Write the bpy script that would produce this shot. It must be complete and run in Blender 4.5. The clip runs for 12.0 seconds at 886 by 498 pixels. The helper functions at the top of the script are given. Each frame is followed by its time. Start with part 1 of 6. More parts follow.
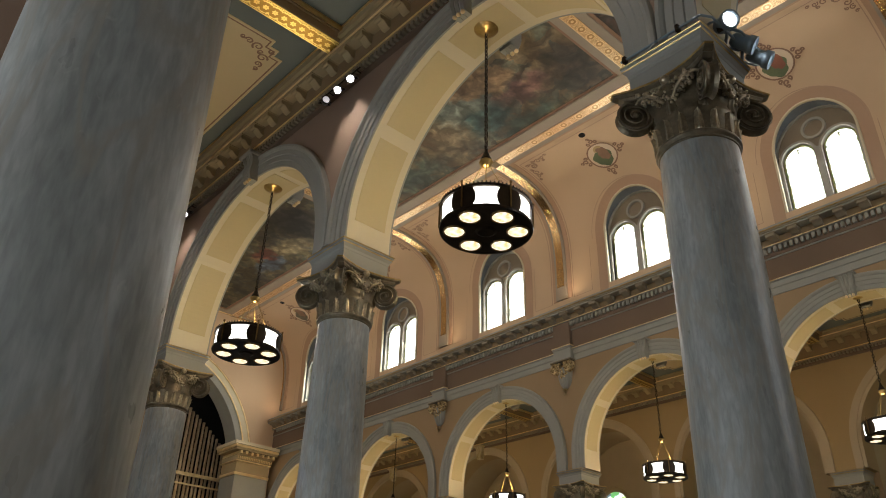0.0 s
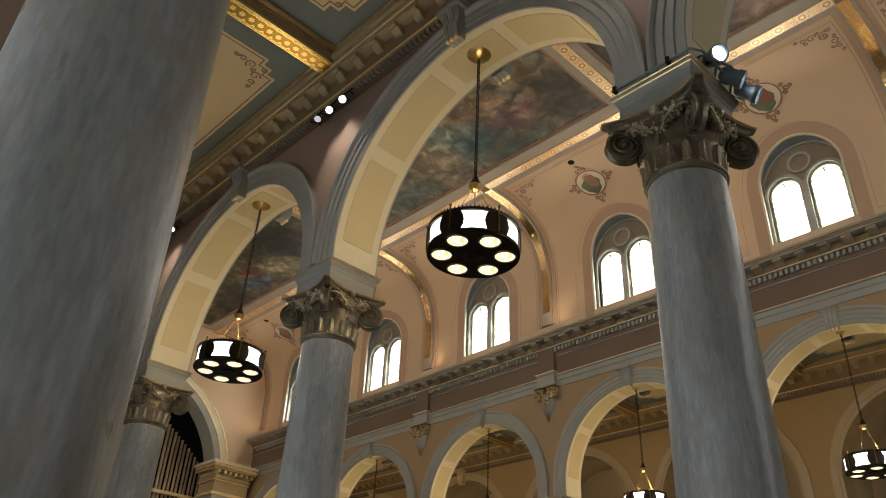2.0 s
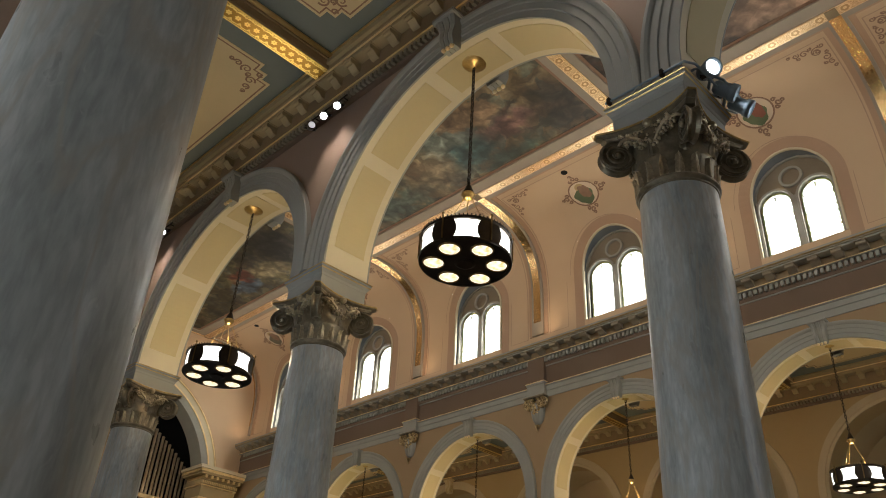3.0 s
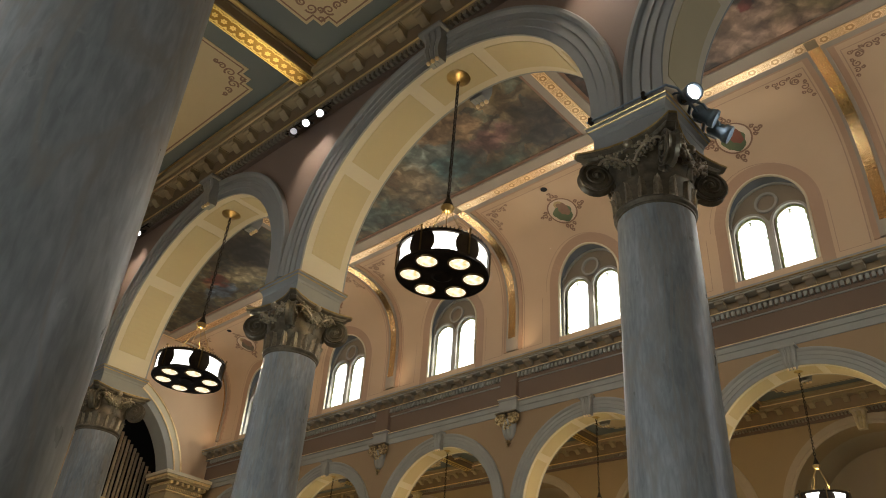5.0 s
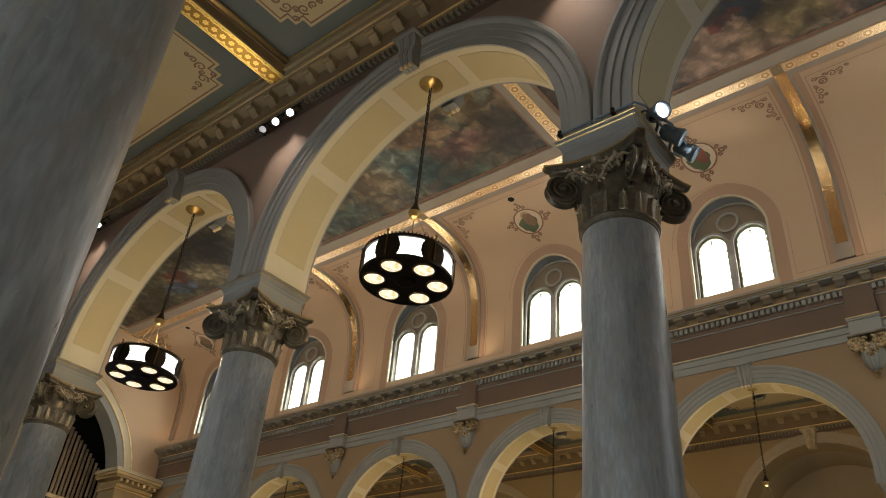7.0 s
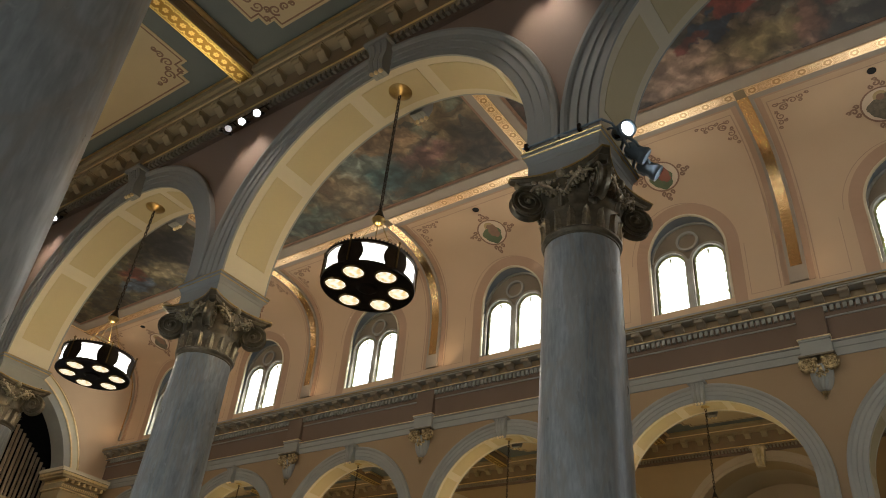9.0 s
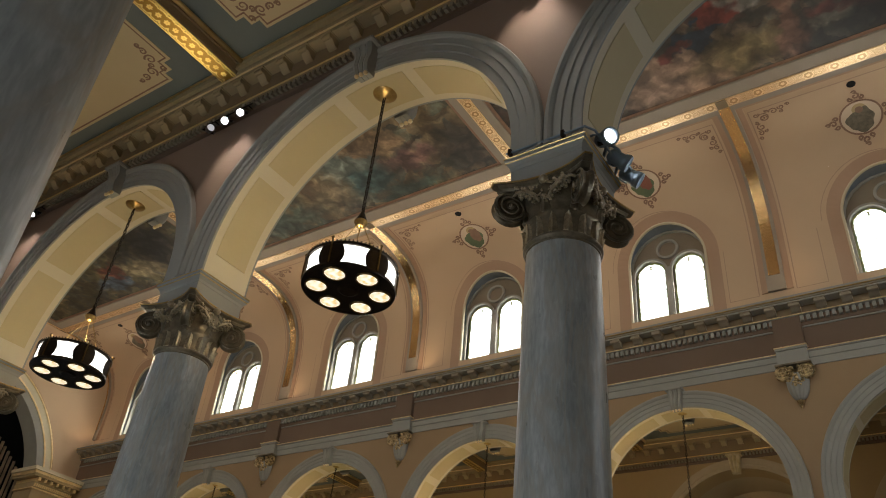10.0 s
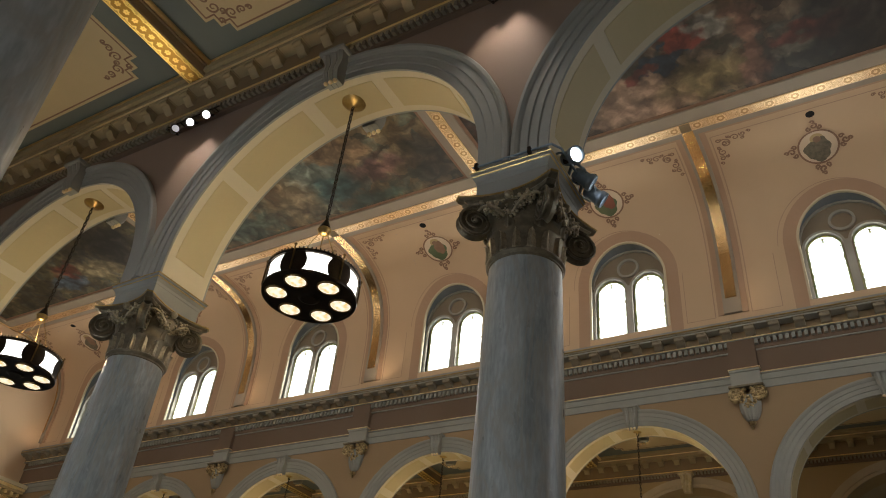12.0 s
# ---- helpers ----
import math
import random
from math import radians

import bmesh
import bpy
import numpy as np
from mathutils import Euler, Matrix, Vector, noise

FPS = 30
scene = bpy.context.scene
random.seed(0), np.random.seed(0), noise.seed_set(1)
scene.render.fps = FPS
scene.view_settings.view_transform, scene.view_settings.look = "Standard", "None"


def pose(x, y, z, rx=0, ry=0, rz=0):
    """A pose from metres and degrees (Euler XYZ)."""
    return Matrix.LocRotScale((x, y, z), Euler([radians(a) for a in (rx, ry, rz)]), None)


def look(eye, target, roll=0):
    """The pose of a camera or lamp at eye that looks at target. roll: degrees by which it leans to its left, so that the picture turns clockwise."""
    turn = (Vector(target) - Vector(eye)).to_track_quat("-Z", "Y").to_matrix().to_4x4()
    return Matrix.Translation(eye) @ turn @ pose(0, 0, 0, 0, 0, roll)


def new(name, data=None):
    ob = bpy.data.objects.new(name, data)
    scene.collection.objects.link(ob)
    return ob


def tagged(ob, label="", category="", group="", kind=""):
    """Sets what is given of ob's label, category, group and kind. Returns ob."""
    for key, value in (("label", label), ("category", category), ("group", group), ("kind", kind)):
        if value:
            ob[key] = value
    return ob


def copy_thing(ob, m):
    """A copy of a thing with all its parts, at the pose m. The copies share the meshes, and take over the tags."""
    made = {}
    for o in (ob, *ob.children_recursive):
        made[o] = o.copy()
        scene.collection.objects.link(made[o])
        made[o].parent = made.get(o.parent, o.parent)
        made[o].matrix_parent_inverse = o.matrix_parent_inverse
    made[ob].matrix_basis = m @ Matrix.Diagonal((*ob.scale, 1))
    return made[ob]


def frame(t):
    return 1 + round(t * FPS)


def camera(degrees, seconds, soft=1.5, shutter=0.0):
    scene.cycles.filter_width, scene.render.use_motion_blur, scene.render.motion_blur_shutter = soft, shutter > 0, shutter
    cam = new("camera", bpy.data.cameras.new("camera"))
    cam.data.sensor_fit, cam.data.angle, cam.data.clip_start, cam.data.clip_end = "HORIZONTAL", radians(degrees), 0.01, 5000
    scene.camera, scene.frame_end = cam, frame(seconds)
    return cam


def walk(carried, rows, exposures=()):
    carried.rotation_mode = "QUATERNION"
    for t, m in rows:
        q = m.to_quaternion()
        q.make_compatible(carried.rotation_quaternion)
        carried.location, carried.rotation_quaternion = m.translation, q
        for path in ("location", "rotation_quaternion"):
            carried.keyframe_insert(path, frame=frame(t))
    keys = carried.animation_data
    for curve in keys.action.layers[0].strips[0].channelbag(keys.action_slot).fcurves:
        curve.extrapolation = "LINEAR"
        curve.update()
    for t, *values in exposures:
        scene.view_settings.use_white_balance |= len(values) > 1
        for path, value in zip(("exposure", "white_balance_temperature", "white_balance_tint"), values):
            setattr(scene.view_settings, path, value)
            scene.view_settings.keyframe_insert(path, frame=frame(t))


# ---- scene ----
cam = camera(59.4, 12.0, soft=1.0)

PATH = [
    (0, pose(0.0000, 0.0000, 1.6000, 119.618, -1.612, -42.555)),
    (0.5, pose(0.0003, 0.0002, 1.6015, 120.122, -1.805, -42.906)),
    (1, pose(0.0006, 0.0004, 1.6030, 120.565, -2.038, -43.312)),
    (1.5, pose(0.0009, 0.0006, 1.6045, 120.983, -2.322, -43.790)),
    (2, pose(0.0012, 0.0008, 1.6060, 121.339, -2.579, -44.229)),
    (2.5, pose(0.0015, 0.0010, 1.6075, 121.665, -2.873, -44.735)),
    (3, pose(0.0018, 0.0012, 1.6090, 121.964, -3.095, -45.236)),
    (5, pose(0.0030, 0.0020, 1.6150, 123.020, -4.094, -47.835)),
    (5.5, pose(0.0033, 0.0022, 1.6165, 123.210, -4.294, -48.647)),
    (6, pose(0.0036, 0.0024, 1.6180, 123.372, -4.455, -49.536)),
    (6.5, pose(0.0039, 0.0026, 1.6195, 123.523, -4.622, -50.458)),
    (7, pose(0.0042, 0.0028, 1.6210, 123.725, -4.738, -51.323)),
    (9, pose(0.0054, 0.0036, 1.6270, 124.627, -5.065, -54.851)),
    (9.5, pose(0.0057, 0.0038, 1.6285, 124.823, -5.099, -55.691)),
    (10, pose(0.0060, 0.0040, 1.6300, 125.032, -5.145, -56.540)),
    (10.5, pose(0.0063, 0.0042, 1.6315, 125.265, -5.190, -57.415)),
    (11, pose(0.0066, 0.0044, 1.6330, 125.532, -5.189, -58.233)),
    (11.5, pose(0.0069, 0.0046, 1.6345, 125.844, -5.250, -59.102)),
    (12, pose(0.0072, 0.0048, 1.6360, 126.200, -5.320, -59.998)),
]
walk(cam, PATH, [(0.0, 0.15), (3.0, 0.17), (5.0, 0.07), (7.0, 0.0), (9.0, -0.10), (12.0, -0.08)])

# ---- light ----
world = bpy.data.worlds.new("sky")
scene.world = world
world.use_nodes = True
wn = world.node_tree.nodes
sky = wn.new("ShaderNodeTexSky")
sky.sky_type = "NISHITA"
sky.sun_disc = False
sky.sun_elevation = radians(48)
sky.sun_rotation = radians(120)
world.node_tree.links.new(sky.outputs[0], wn["Background"].inputs[0])
wn["Background"].inputs[1].default_value = 0.1
scene.view_settings.exposure = 0.0

B = 6.0                  # bay length along the nave
XN, XF = 6.06, 19.18     # centre lines of the two arcades
XC = (XN + XF) / 2
HN, HF = 0.42, 0.36      # half thickness of the near and the far arcade wall
ZS = 7.50                # top of the impost blocks
ZA, RA, RO = 7.70, 2.565, 2.99   # near arches: centre, intrados, outer archivolt radius
ZAF, RAF, ROF = 7.92, 2.46, 2.89  # far arches
Z_COR = 12.74            # top of the nave cornice
Z_CEIL = 17.45           # flat of the nave ceiling
Z_AISLE = 11.68          # aisle ceiling
X_OUT_N, X_OUT_F = 0.655, 24.40   # outer rows of columns
Y0, Y1 = -9.0, 33.0      # back wall and end wall
BAYS = [-6, 0, 6, 12, 18, 24, 30]
PIERS = [-9, -3, 3, 9, 15, 21, 27, 33]


def lamp(name, kind, m, energy, color, **more):
    d = bpy.data.lights.new(name, kind)
    d.energy, d.color = energy, color
    ob = new(name, d)
    ob.matrix_world = m
    if "size" in more:
        d.shape, d.size, d.size_y = "RECTANGLE", more["size"][0], more["size"][1]
    if "cone" in more:
        d.spot_size, d.spot_blend = radians(more["cone"]), more.get("blend", 0.5)
    if "radius" in more:
        d.shadow_soft_size = more["radius"]
    return ob


DAY = (1.0, 0.98, 0.91)
WARM = (1.0, 0.72, 0.44)
LAMP = (1.0, 0.76, 0.44)
for k in BAYS:
    lamp("window_light", "AREA", look((19.08, k, 14.6), (12.5, k, 11.5)), 64, DAY, size=(1.8, 2.4))
    lamp("window_light", "AREA", look((6.18, k, 14.6), (12.5, k, 11.5)), 64, DAY, size=(1.8, 2.4))
for k in PIERS[1:]:
    lamp("cornice_uplight", "SPOT", look((18.62, k - 0.45, 12.85), (17.1, k - 0.2, 17.3)), (72 if k < 30 else 18) if k > 5 else 26, WARM, cone=130, blend=1.0, radius=0.08)
    lamp("cornice_uplight", "SPOT", look((2 * XC - 18.62, k - 0.45, 12.85), (2 * XC - 17.1, k - 0.2, 17.3)), 72 if k > 5 else 22, WARM, cone=130, blend=1.0, radius=0.08)
for k in BAYS[2:]:
    lamp("chandelier_light", "POINT", pose(XN, k, 7.20), 92, LAMP, radius=0.30)
    lamp("chandelier_light", "POINT", pose(XF, k, 7.30), 122, LAMP, radius=0.30)
lamp("west_window_light", "AREA", look((XC, -8.8, 9.0), (XC - 2.0, 10.0, 6.0)), 105, (0.84, 0.93, 1.0), size=(5.0, 6.0))
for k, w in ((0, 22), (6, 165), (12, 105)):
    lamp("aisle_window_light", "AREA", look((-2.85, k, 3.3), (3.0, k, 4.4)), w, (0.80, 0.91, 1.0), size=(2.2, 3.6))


# ---- materials ----
def shader(name, color, rough=0.6, metal=0.0):
    m = bpy.data.materials.new(name)
    m.use_nodes = True
    b = m.node_tree.nodes["Principled BSDF"]
    b.inputs["Base Color"].default_value = (*color, 1)
    b.inputs["Roughness"].default_value = rough
    b.inputs["Metallic"].default_value = metal
    return m, m.node_tree, b


def mottle(name, color, dark, rough=0.6, metal=0.0, fine=40.0, broad=1.2, bump=0.12, stretch=(1, 1, 1), contrast=0.5, grain=0.3):
    """A surface with broad stains and fine grain between two colours."""
    m, t, b = shader(name, color, rough, metal)
    n, l = t.nodes, t.links
    co = n.new("ShaderNodeTexCoord")
    mp = n.new("ShaderNodeMapping")
    mp.inputs["Scale"].default_value = stretch
    l.new(co.outputs["Object"], mp.inputs[0])
    a = n.new("ShaderNodeTexNoise")
    a.inputs["Scale"].default_value, a.inputs["Detail"].default_value = broad, 6
    c = n.new("ShaderNodeTexNoise")
    c.inputs["Scale"].default_value, c.inputs["Detail"].default_value = fine, 4
    for q in (a, c):
        l.new(mp.outputs[0], q.inputs["Vector"])
    mix = n.new("ShaderNodeMath")
    mix.operation = "MULTIPLY_ADD"
    mix.inputs[1].default_value = grain
    l.new(c.outputs["Fac"], mix.inputs[0])
    l.new(a.outputs["Fac"], mix.inputs[2])
    ramp = n.new("ShaderNodeValToRGB")
    mid = 0.5 + grain * 0.5
    ramp.color_ramp.elements[0].position = mid - contrast * 0.4
    ramp.color_ramp.elements[1].position = mid + contrast * 0.4
    ramp.color_ramp.elements[0].color = (*dark, 1)
    ramp.color_ramp.elements[1].color = (*color, 1)
    l.new(mix.outputs[0], ramp.inputs[0])
    l.new(ramp.outputs[0], b.inputs["Base Color"])
    bp = n.new("ShaderNodeBump")
    bp.inputs["Strength"].default_value, bp.inputs["Distance"].default_value = bump, 0.01
    l.new(c.outputs["Fac"], bp.inputs["Height"])
    l.new(bp.outputs[0], b.inputs["Normal"])
    return m


def marble(name, light, dark, vein):
    """Polished stone with clouds, fine grain, pale flecks and long wavering veins."""
    m, t, b = shader(name, light, 0.42)
    n, l = t.nodes, t.links
    co = n.new("ShaderNodeTexCoord")

    def noise(stretch, scale, detail, distort):
        mp = n.new("ShaderNodeMapping")
        mp.inputs["Scale"].default_value = stretch
        mp.inputs["Rotation"].default_value = (0.12, 0.16, 0.0)
        q = n.new("ShaderNodeTexNoise")
        q.inputs["Scale"].default_value, q.inputs["Detail"].default_value = scale, detail
        q.inputs["Distortion"].default_value = distort
        l.new(co.outputs["Object"], mp.inputs[0])
        l.new(mp.outputs[0], q.inputs["Vector"])
        return q.outputs["Fac"]

    def ramped(fac, stops):
        r = n.new("ShaderNodeValToRGB")
        r.color_ramp.elements[0].position, r.color_ramp.elements[1].position = stops[0][0], stops[-1][0]
        r.color_ramp.elements[0].color, r.color_ramp.elements[1].color = (*stops[0][1], 1), (*stops[-1][1], 1)
        for p, c in stops[1:-1]:
            r.color_ramp.elements.new(p).color = (*c, 1)
        l.new(fac, r.inputs[0])
        return r.outputs[0]

    def mixed(fac, a, c, kind):
        q = n.new("ShaderNodeMix")
        q.data_type, q.blend_type = "RGBA", kind
        if isinstance(fac, float):
            q.inputs[0].default_value = fac
        else:
            l.new(fac, q.inputs[0])
        l.new(a, q.inputs[6])
        l.new(c, q.inputs[7])
        return q.outputs[2]

    clouds = ramped(noise((1.9, 1.9, 0.3), 2.4, 8, 0.6), ((0.36, dark), (0.64, light)))
    fine = ramped(noise((1.0, 1.0, 0.22), 30, 6, 0.3), ((0.34, (0.72, 0.72, 0.72)), (0.66, (1.16, 1.16, 1.16))))
    col = mixed(0.65, clouds, fine, "MULTIPLY")
    none = (0, 0, 0)
    lines = ramped(noise((1.5, 1.5, 0.4), 1.7, 7, 1.2), ((0.45, none), (0.495, (0.55, 0.55, 0.55)), (0.505, (0.55, 0.55, 0.55)), (0.55, none)))
    tint = n.new("ShaderNodeRGB")
    tint.outputs[0].default_value = (*vein, 1)
    col = mixed(lines, col, tint.outputs[0], "MIX")
    flecks = ramped(noise((1.0, 1.0, 0.6), 15, 3, 0.8), ((0.66, none), (0.76, (0.35, 0.35, 0.35))))
    pale = n.new("ShaderNodeRGB")
    pale.outputs[0].default_value = (0.56, 0.56, 0.52, 1)
    col = mixed(flecks, col, pale.outputs[0], "MIX")
    l.new(col, b.inputs["Base Color"])
    rough = ramped(noise((1, 1, 0.5), 6, 4, 0), ((0.3, (0.27,) * 3), (0.7, (0.42,) * 3)))
    l.new(rough, b.inputs["Roughness"])
    return m


def glow(name, color, strength):
    m, t, b = shader(name, color, 0.4)
    b.inputs["Emission Color"].default_value = (*color, 1)
    b.inputs["Emission Strength"].default_value = strength
    return m


def filigree(name, gold, ground, scale=9.0):
    """Gilded band with a stamped ornament of rings and tendrils."""
    m, t, b = shader(name, gold, 0.24, 1.0)
    n, l = t.nodes, t.links
    co = n.new("ShaderNodeTexCoord")
    v = n.new("ShaderNodeTexVoronoi")
    v.inputs["Scale"].default_value = scale
    v.inputs["Randomness"].default_value = 0.35
    l.new(co.outputs["Object"], v.inputs["Vector"])
    sn = n.new("ShaderNodeMath")
    sn.operation = "SINE"
    mu = n.new("ShaderNodeMath")
    mu.operation = "MULTIPLY"
    mu.inputs[1].default_value = 22.0
    l.new(v.outputs["Distance"], mu.inputs[0])
    l.new(mu.outputs[0], sn.inputs[0])
    no = n.new("ShaderNodeTexNoise")
    no.inputs["Scale"].default_value = scale * 3
    l.new(co.outputs["Object"], no.inputs["Vector"])
    ad = n.new("ShaderNodeMath")
    ad.operation = "ADD"
    l.new(sn.outputs[0], ad.inputs[0])
    l.new(no.outputs["Fac"], ad.inputs[1])
    ramp = n.new("ShaderNodeValToRGB")
    ramp.color_ramp.elements[0].position, ramp.color_ramp.elements[1].position = 0.15, 0.45
    ramp.color_ramp.elements[0].color, ramp.color_ramp.elements[1].color = (*ground, 1), (*gold, 1)
    l.new(ad.outputs[0], ramp.inputs[0])
    l.new(ramp.outputs[0], b.inputs["Base Color"])
    bp = n.new("ShaderNodeBump")
    bp.inputs["Strength"].default_value, bp.inputs["Distance"].default_value = 0.2, 0.008
    l.new(ad.outputs[0], bp.inputs["Height"])
    l.new(bp.outputs[0], b.inputs["Normal"])
    return m


def rosettes(name, gold, ground, along, length, width, period, metal=0.6):
    """Gilded straight band with a row of stamped rosettes and tendrils between two lines."""
    m, t, b = shader(name, gold, 0.33, metal)
    n, l = t.nodes, t.links

    def op(kind, x, y=None, z=None):
        q = n.new("ShaderNodeMath")
        q.operation = kind
        for i, v in enumerate((x, y, z)):
            if v is None:
                continue
            if isinstance(v, (int, float)):
                q.inputs[i].default_value = v
            else:
                l.new(v, q.inputs[i])
        return q.outputs[0]
    co = n.new("ShaderNodeTexCoord")
    sep = n.new("ShaderNodeSeparateXYZ")
    l.new(co.outputs["Generated"], sep.inputs[0])
    u = op("MULTIPLY", sep.outputs[along], length)
    v = op("MULTIPLY", op("SUBTRACT", sep.outputs[1 - along], 0.5), width)
    uu = op("SUBTRACT", op("PINGPONG", u, period / 2), 0.0)
    d = op("SQRT", op("ADD", op("MULTIPLY", uu, uu), op("MULTIPLY", v, v)))
    rings = op("SINE", op("MULTIPLY", d, 6.2832 * 3.2 / width))
    ang = op("MULTIPLY", op("ARCTAN2", v, uu), 6.0)
    petals = op("SINE", op("ADD", ang, op("MULTIPLY", d, 30.0)))
    no = n.new("ShaderNodeTexVoronoi")
    no.inputs["Scale"].default_value = 17.0 if length > 10 else 24.0
    l.new(co.outputs["Object"], no.inputs["Vector"])
    curl = op("SINE", op("MULTIPLY", no.outputs["Distance"], 24.0))
    inside = op("LESS_THAN", d, width * 0.40)
    rose = op("ADD", op("MULTIPLY", rings, 0.7), op("MULTIPLY", petals, 0.3))
    mixd = op("ADD", op("MULTIPLY", rose, inside), op("MULTIPLY", op("ADD", curl, 0.25), op("SUBTRACT", 1.0, inside)))
    edge = op("GREATER_THAN", op("ABSOLUTE", v), width * 0.44)
    height = op("MAXIMUM", mixd, edge)
    ramp = n.new("ShaderNodeValToRGB")
    ramp.color_ramp.elements[0].position, ramp.color_ramp.elements[1].position = 0.0, 0.35
    ramp.color_ramp.elements[0].color, ramp.color_ramp.elements[1].color = (*ground, 1), (*gold, 1)
    l.new(height, ramp.inputs[0])
    l.new(ramp.outputs[0], b.inputs["Base Color"])
    bp = n.new("ShaderNodeBump")
    bp.inputs["Strength"].default_value, bp.inputs["Distance"].default_value = 0.22, 0.008
    l.new(height, bp.inputs["Height"])
    l.new(bp.outputs[0], b.inputs["Normal"])
    return m


def mural(name, colors, scale, seed, fields=()):
    """Oil-painted ceiling canvas: drifting fields of colour with brushwork."""
    m, t, b = shader(name, (0.2, 0.15, 0.1), 0.55)
    n, l = t.nodes, t.links
    co = n.new("ShaderNodeTexCoord")
    mp = n.new("ShaderNodeMapping")
    mp.inputs["Location"].default_value = (seed * 3.7, seed * 1.9, seed)
    l.new(co.outputs["Object"], mp.inputs[0])
    warp = n.new("ShaderNodeTexNoise")
    warp.inputs["Scale"].default_value, warp.inputs["Detail"].default_value = scale * 1.7, 3
    l.new(mp.outputs[0], warp.inputs["Vector"])
    add = n.new("ShaderNodeVectorMath")
    add.operation = "MULTIPLY_ADD"
    add.inputs[1].default_value = (1.1, 1.1, 1.1)
    l.new(warp.outputs["Color"], add.inputs[0])
    l.new(mp.outputs[0], add.inputs[2])
    a = n.new("ShaderNodeTexNoise")
    a.inputs["Scale"].default_value, a.inputs["Detail"].default_value = scale, 4
    a.inputs["Roughness"].default_value = 0.5
    l.new(add.outputs[0], a.inputs["Vector"])
    ramp = n.new("ShaderNodeValToRGB")
    el = ramp.color_ramp.elements
    for i, c in enumerate(colors):
        p = 0.28 + 0.46 * i / (len(colors) - 1)
        e = el[i] if i < 2 else el.new(p)
        e.position, e.color = p, (*c, 1)
    # painted shapes: warped patches of one hue each, over the loose brushwork
    patch = n.new("ShaderNodeTexVoronoi")
    patch.inputs["Scale"].default_value = scale * 2.2
    l.new(add.outputs[0], patch.inputs["Vector"])
    hue = n.new("ShaderNodeSeparateColor")
    l.new(patch.outputs["Color"], hue.inputs[0])
    h1 = n.new("ShaderNodeMath")
    h1.operation = "MULTIPLY_ADD"
    h1.inputs[1].default_value, h1.inputs[2].default_value = 0.24, 0.13
    l.new(hue.outputs[0], h1.inputs[0])
    h2 = n.new("ShaderNodeMath")
    h2.operation = "MULTIPLY_ADD"
    h2.inputs[1].default_value = 0.5
    l.new(a.outputs["Fac"], h2.inputs[0])
    l.new(h1.outputs[0], h2.inputs[2])
    l.new(h2.outputs[0], ramp.inputs[0])
    f = n.new("ShaderNodeTexNoise")
    f.inputs["Scale"].default_value, f.inputs["Detail"].default_value = scale * 0.45, 3
    l.new(mp.outputs[0], f.inputs["Vector"])
    mr = n.new("ShaderNodeMapRange")
    mr.inputs["From Min"].default_value, mr.inputs["From Max"].default_value = 0.36, 0.64
    mr.inputs["To Min"].default_value, mr.inputs["To Max"].default_value = 0.35, 1.15
    l.new(f.outputs["Fac"], mr.inputs["Value"])
    # folds and figures: warped cells with light and dark sides
    ce = n.new("ShaderNodeTexVoronoi")
    ce.feature = "SMOOTH_F1"
    ce.inputs["Scale"].default_value = scale * 2.6
    l.new(add.outputs[0], ce.inputs["Vector"])
    cr = n.new("ShaderNodeMapRange")
    cr.inputs["From Min"].default_value, cr.inputs["From Max"].default_value = 0.12, 0.60
    cr.inputs["To Min"].default_value, cr.inputs["To Max"].default_value = 1.35, 0.45
    l.new(ce.outputs["Distance"], cr.inputs["Value"])
    st = n.new("ShaderNodeTexNoise")
    st.inputs["Scale"].default_value, st.inputs["Detail"].default_value = scale * 7, 3
    l.new(add.outputs[0], st.inputs["Vector"])
    sr = n.new("ShaderNodeMapRange")
    sr.inputs["From Min"].default_value, sr.inputs["From Max"].default_value = 0.34, 0.66
    sr.inputs["To Min"].default_value, sr.inputs["To Max"].default_value = 0.84, 1.16
    l.new(st.outputs["Fac"], sr.inputs["Value"])
    m1 = n.new("ShaderNodeMath")
    m1.operation = "MULTIPLY"
    l.new(mr.outputs[0], m1.inputs[0])
    l.new(cr.outputs[0], m1.inputs[1])
    m2 = n.new("ShaderNodeMath")
    m2.operation = "MULTIPLY"
    l.new(m1.outputs[0], m2.inputs[0])
    l.new(sr.outputs[0], m2.inputs[1])
    mx = n.new("ShaderNodeVectorMath")
    mx.operation = "SCALE"
    tint = ramp.outputs[0]
    wv = n.new("ShaderNodeTexNoise")
    wv.inputs["Scale"].default_value, wv.inputs["Detail"].default_value = 1.9, 4
    l.new(co.outputs["Object"], wv.inputs["Vector"])
    wa = n.new("ShaderNodeVectorMath")
    wa.operation = "MULTIPLY_ADD"
    wa.inputs[1].default_value = (1.3, 1.3, 0.0)
    l.new(wv.outputs["Color"], wa.inputs[0])
    l.new(co.outputs["Object"], wa.inputs[2])
    for x, y, rx, ry, turn, c, soft in fields:
        mp2 = n.new("ShaderNodeMapping")
        mp2.vector_type = "TEXTURE"
        mp2.inputs["Location"].default_value = (x * 1.04 + 0.65, y * 1.04 + 0.65 - 0.1, Z_CEIL)
        mp2.inputs["Rotation"].default_value = (0, 0, radians(turn))
        mp2.inputs["Scale"].default_value = (rx * 1.04, ry * 1.04, 1000.0)
        l.new(wa.outputs[0], mp2.inputs[0])
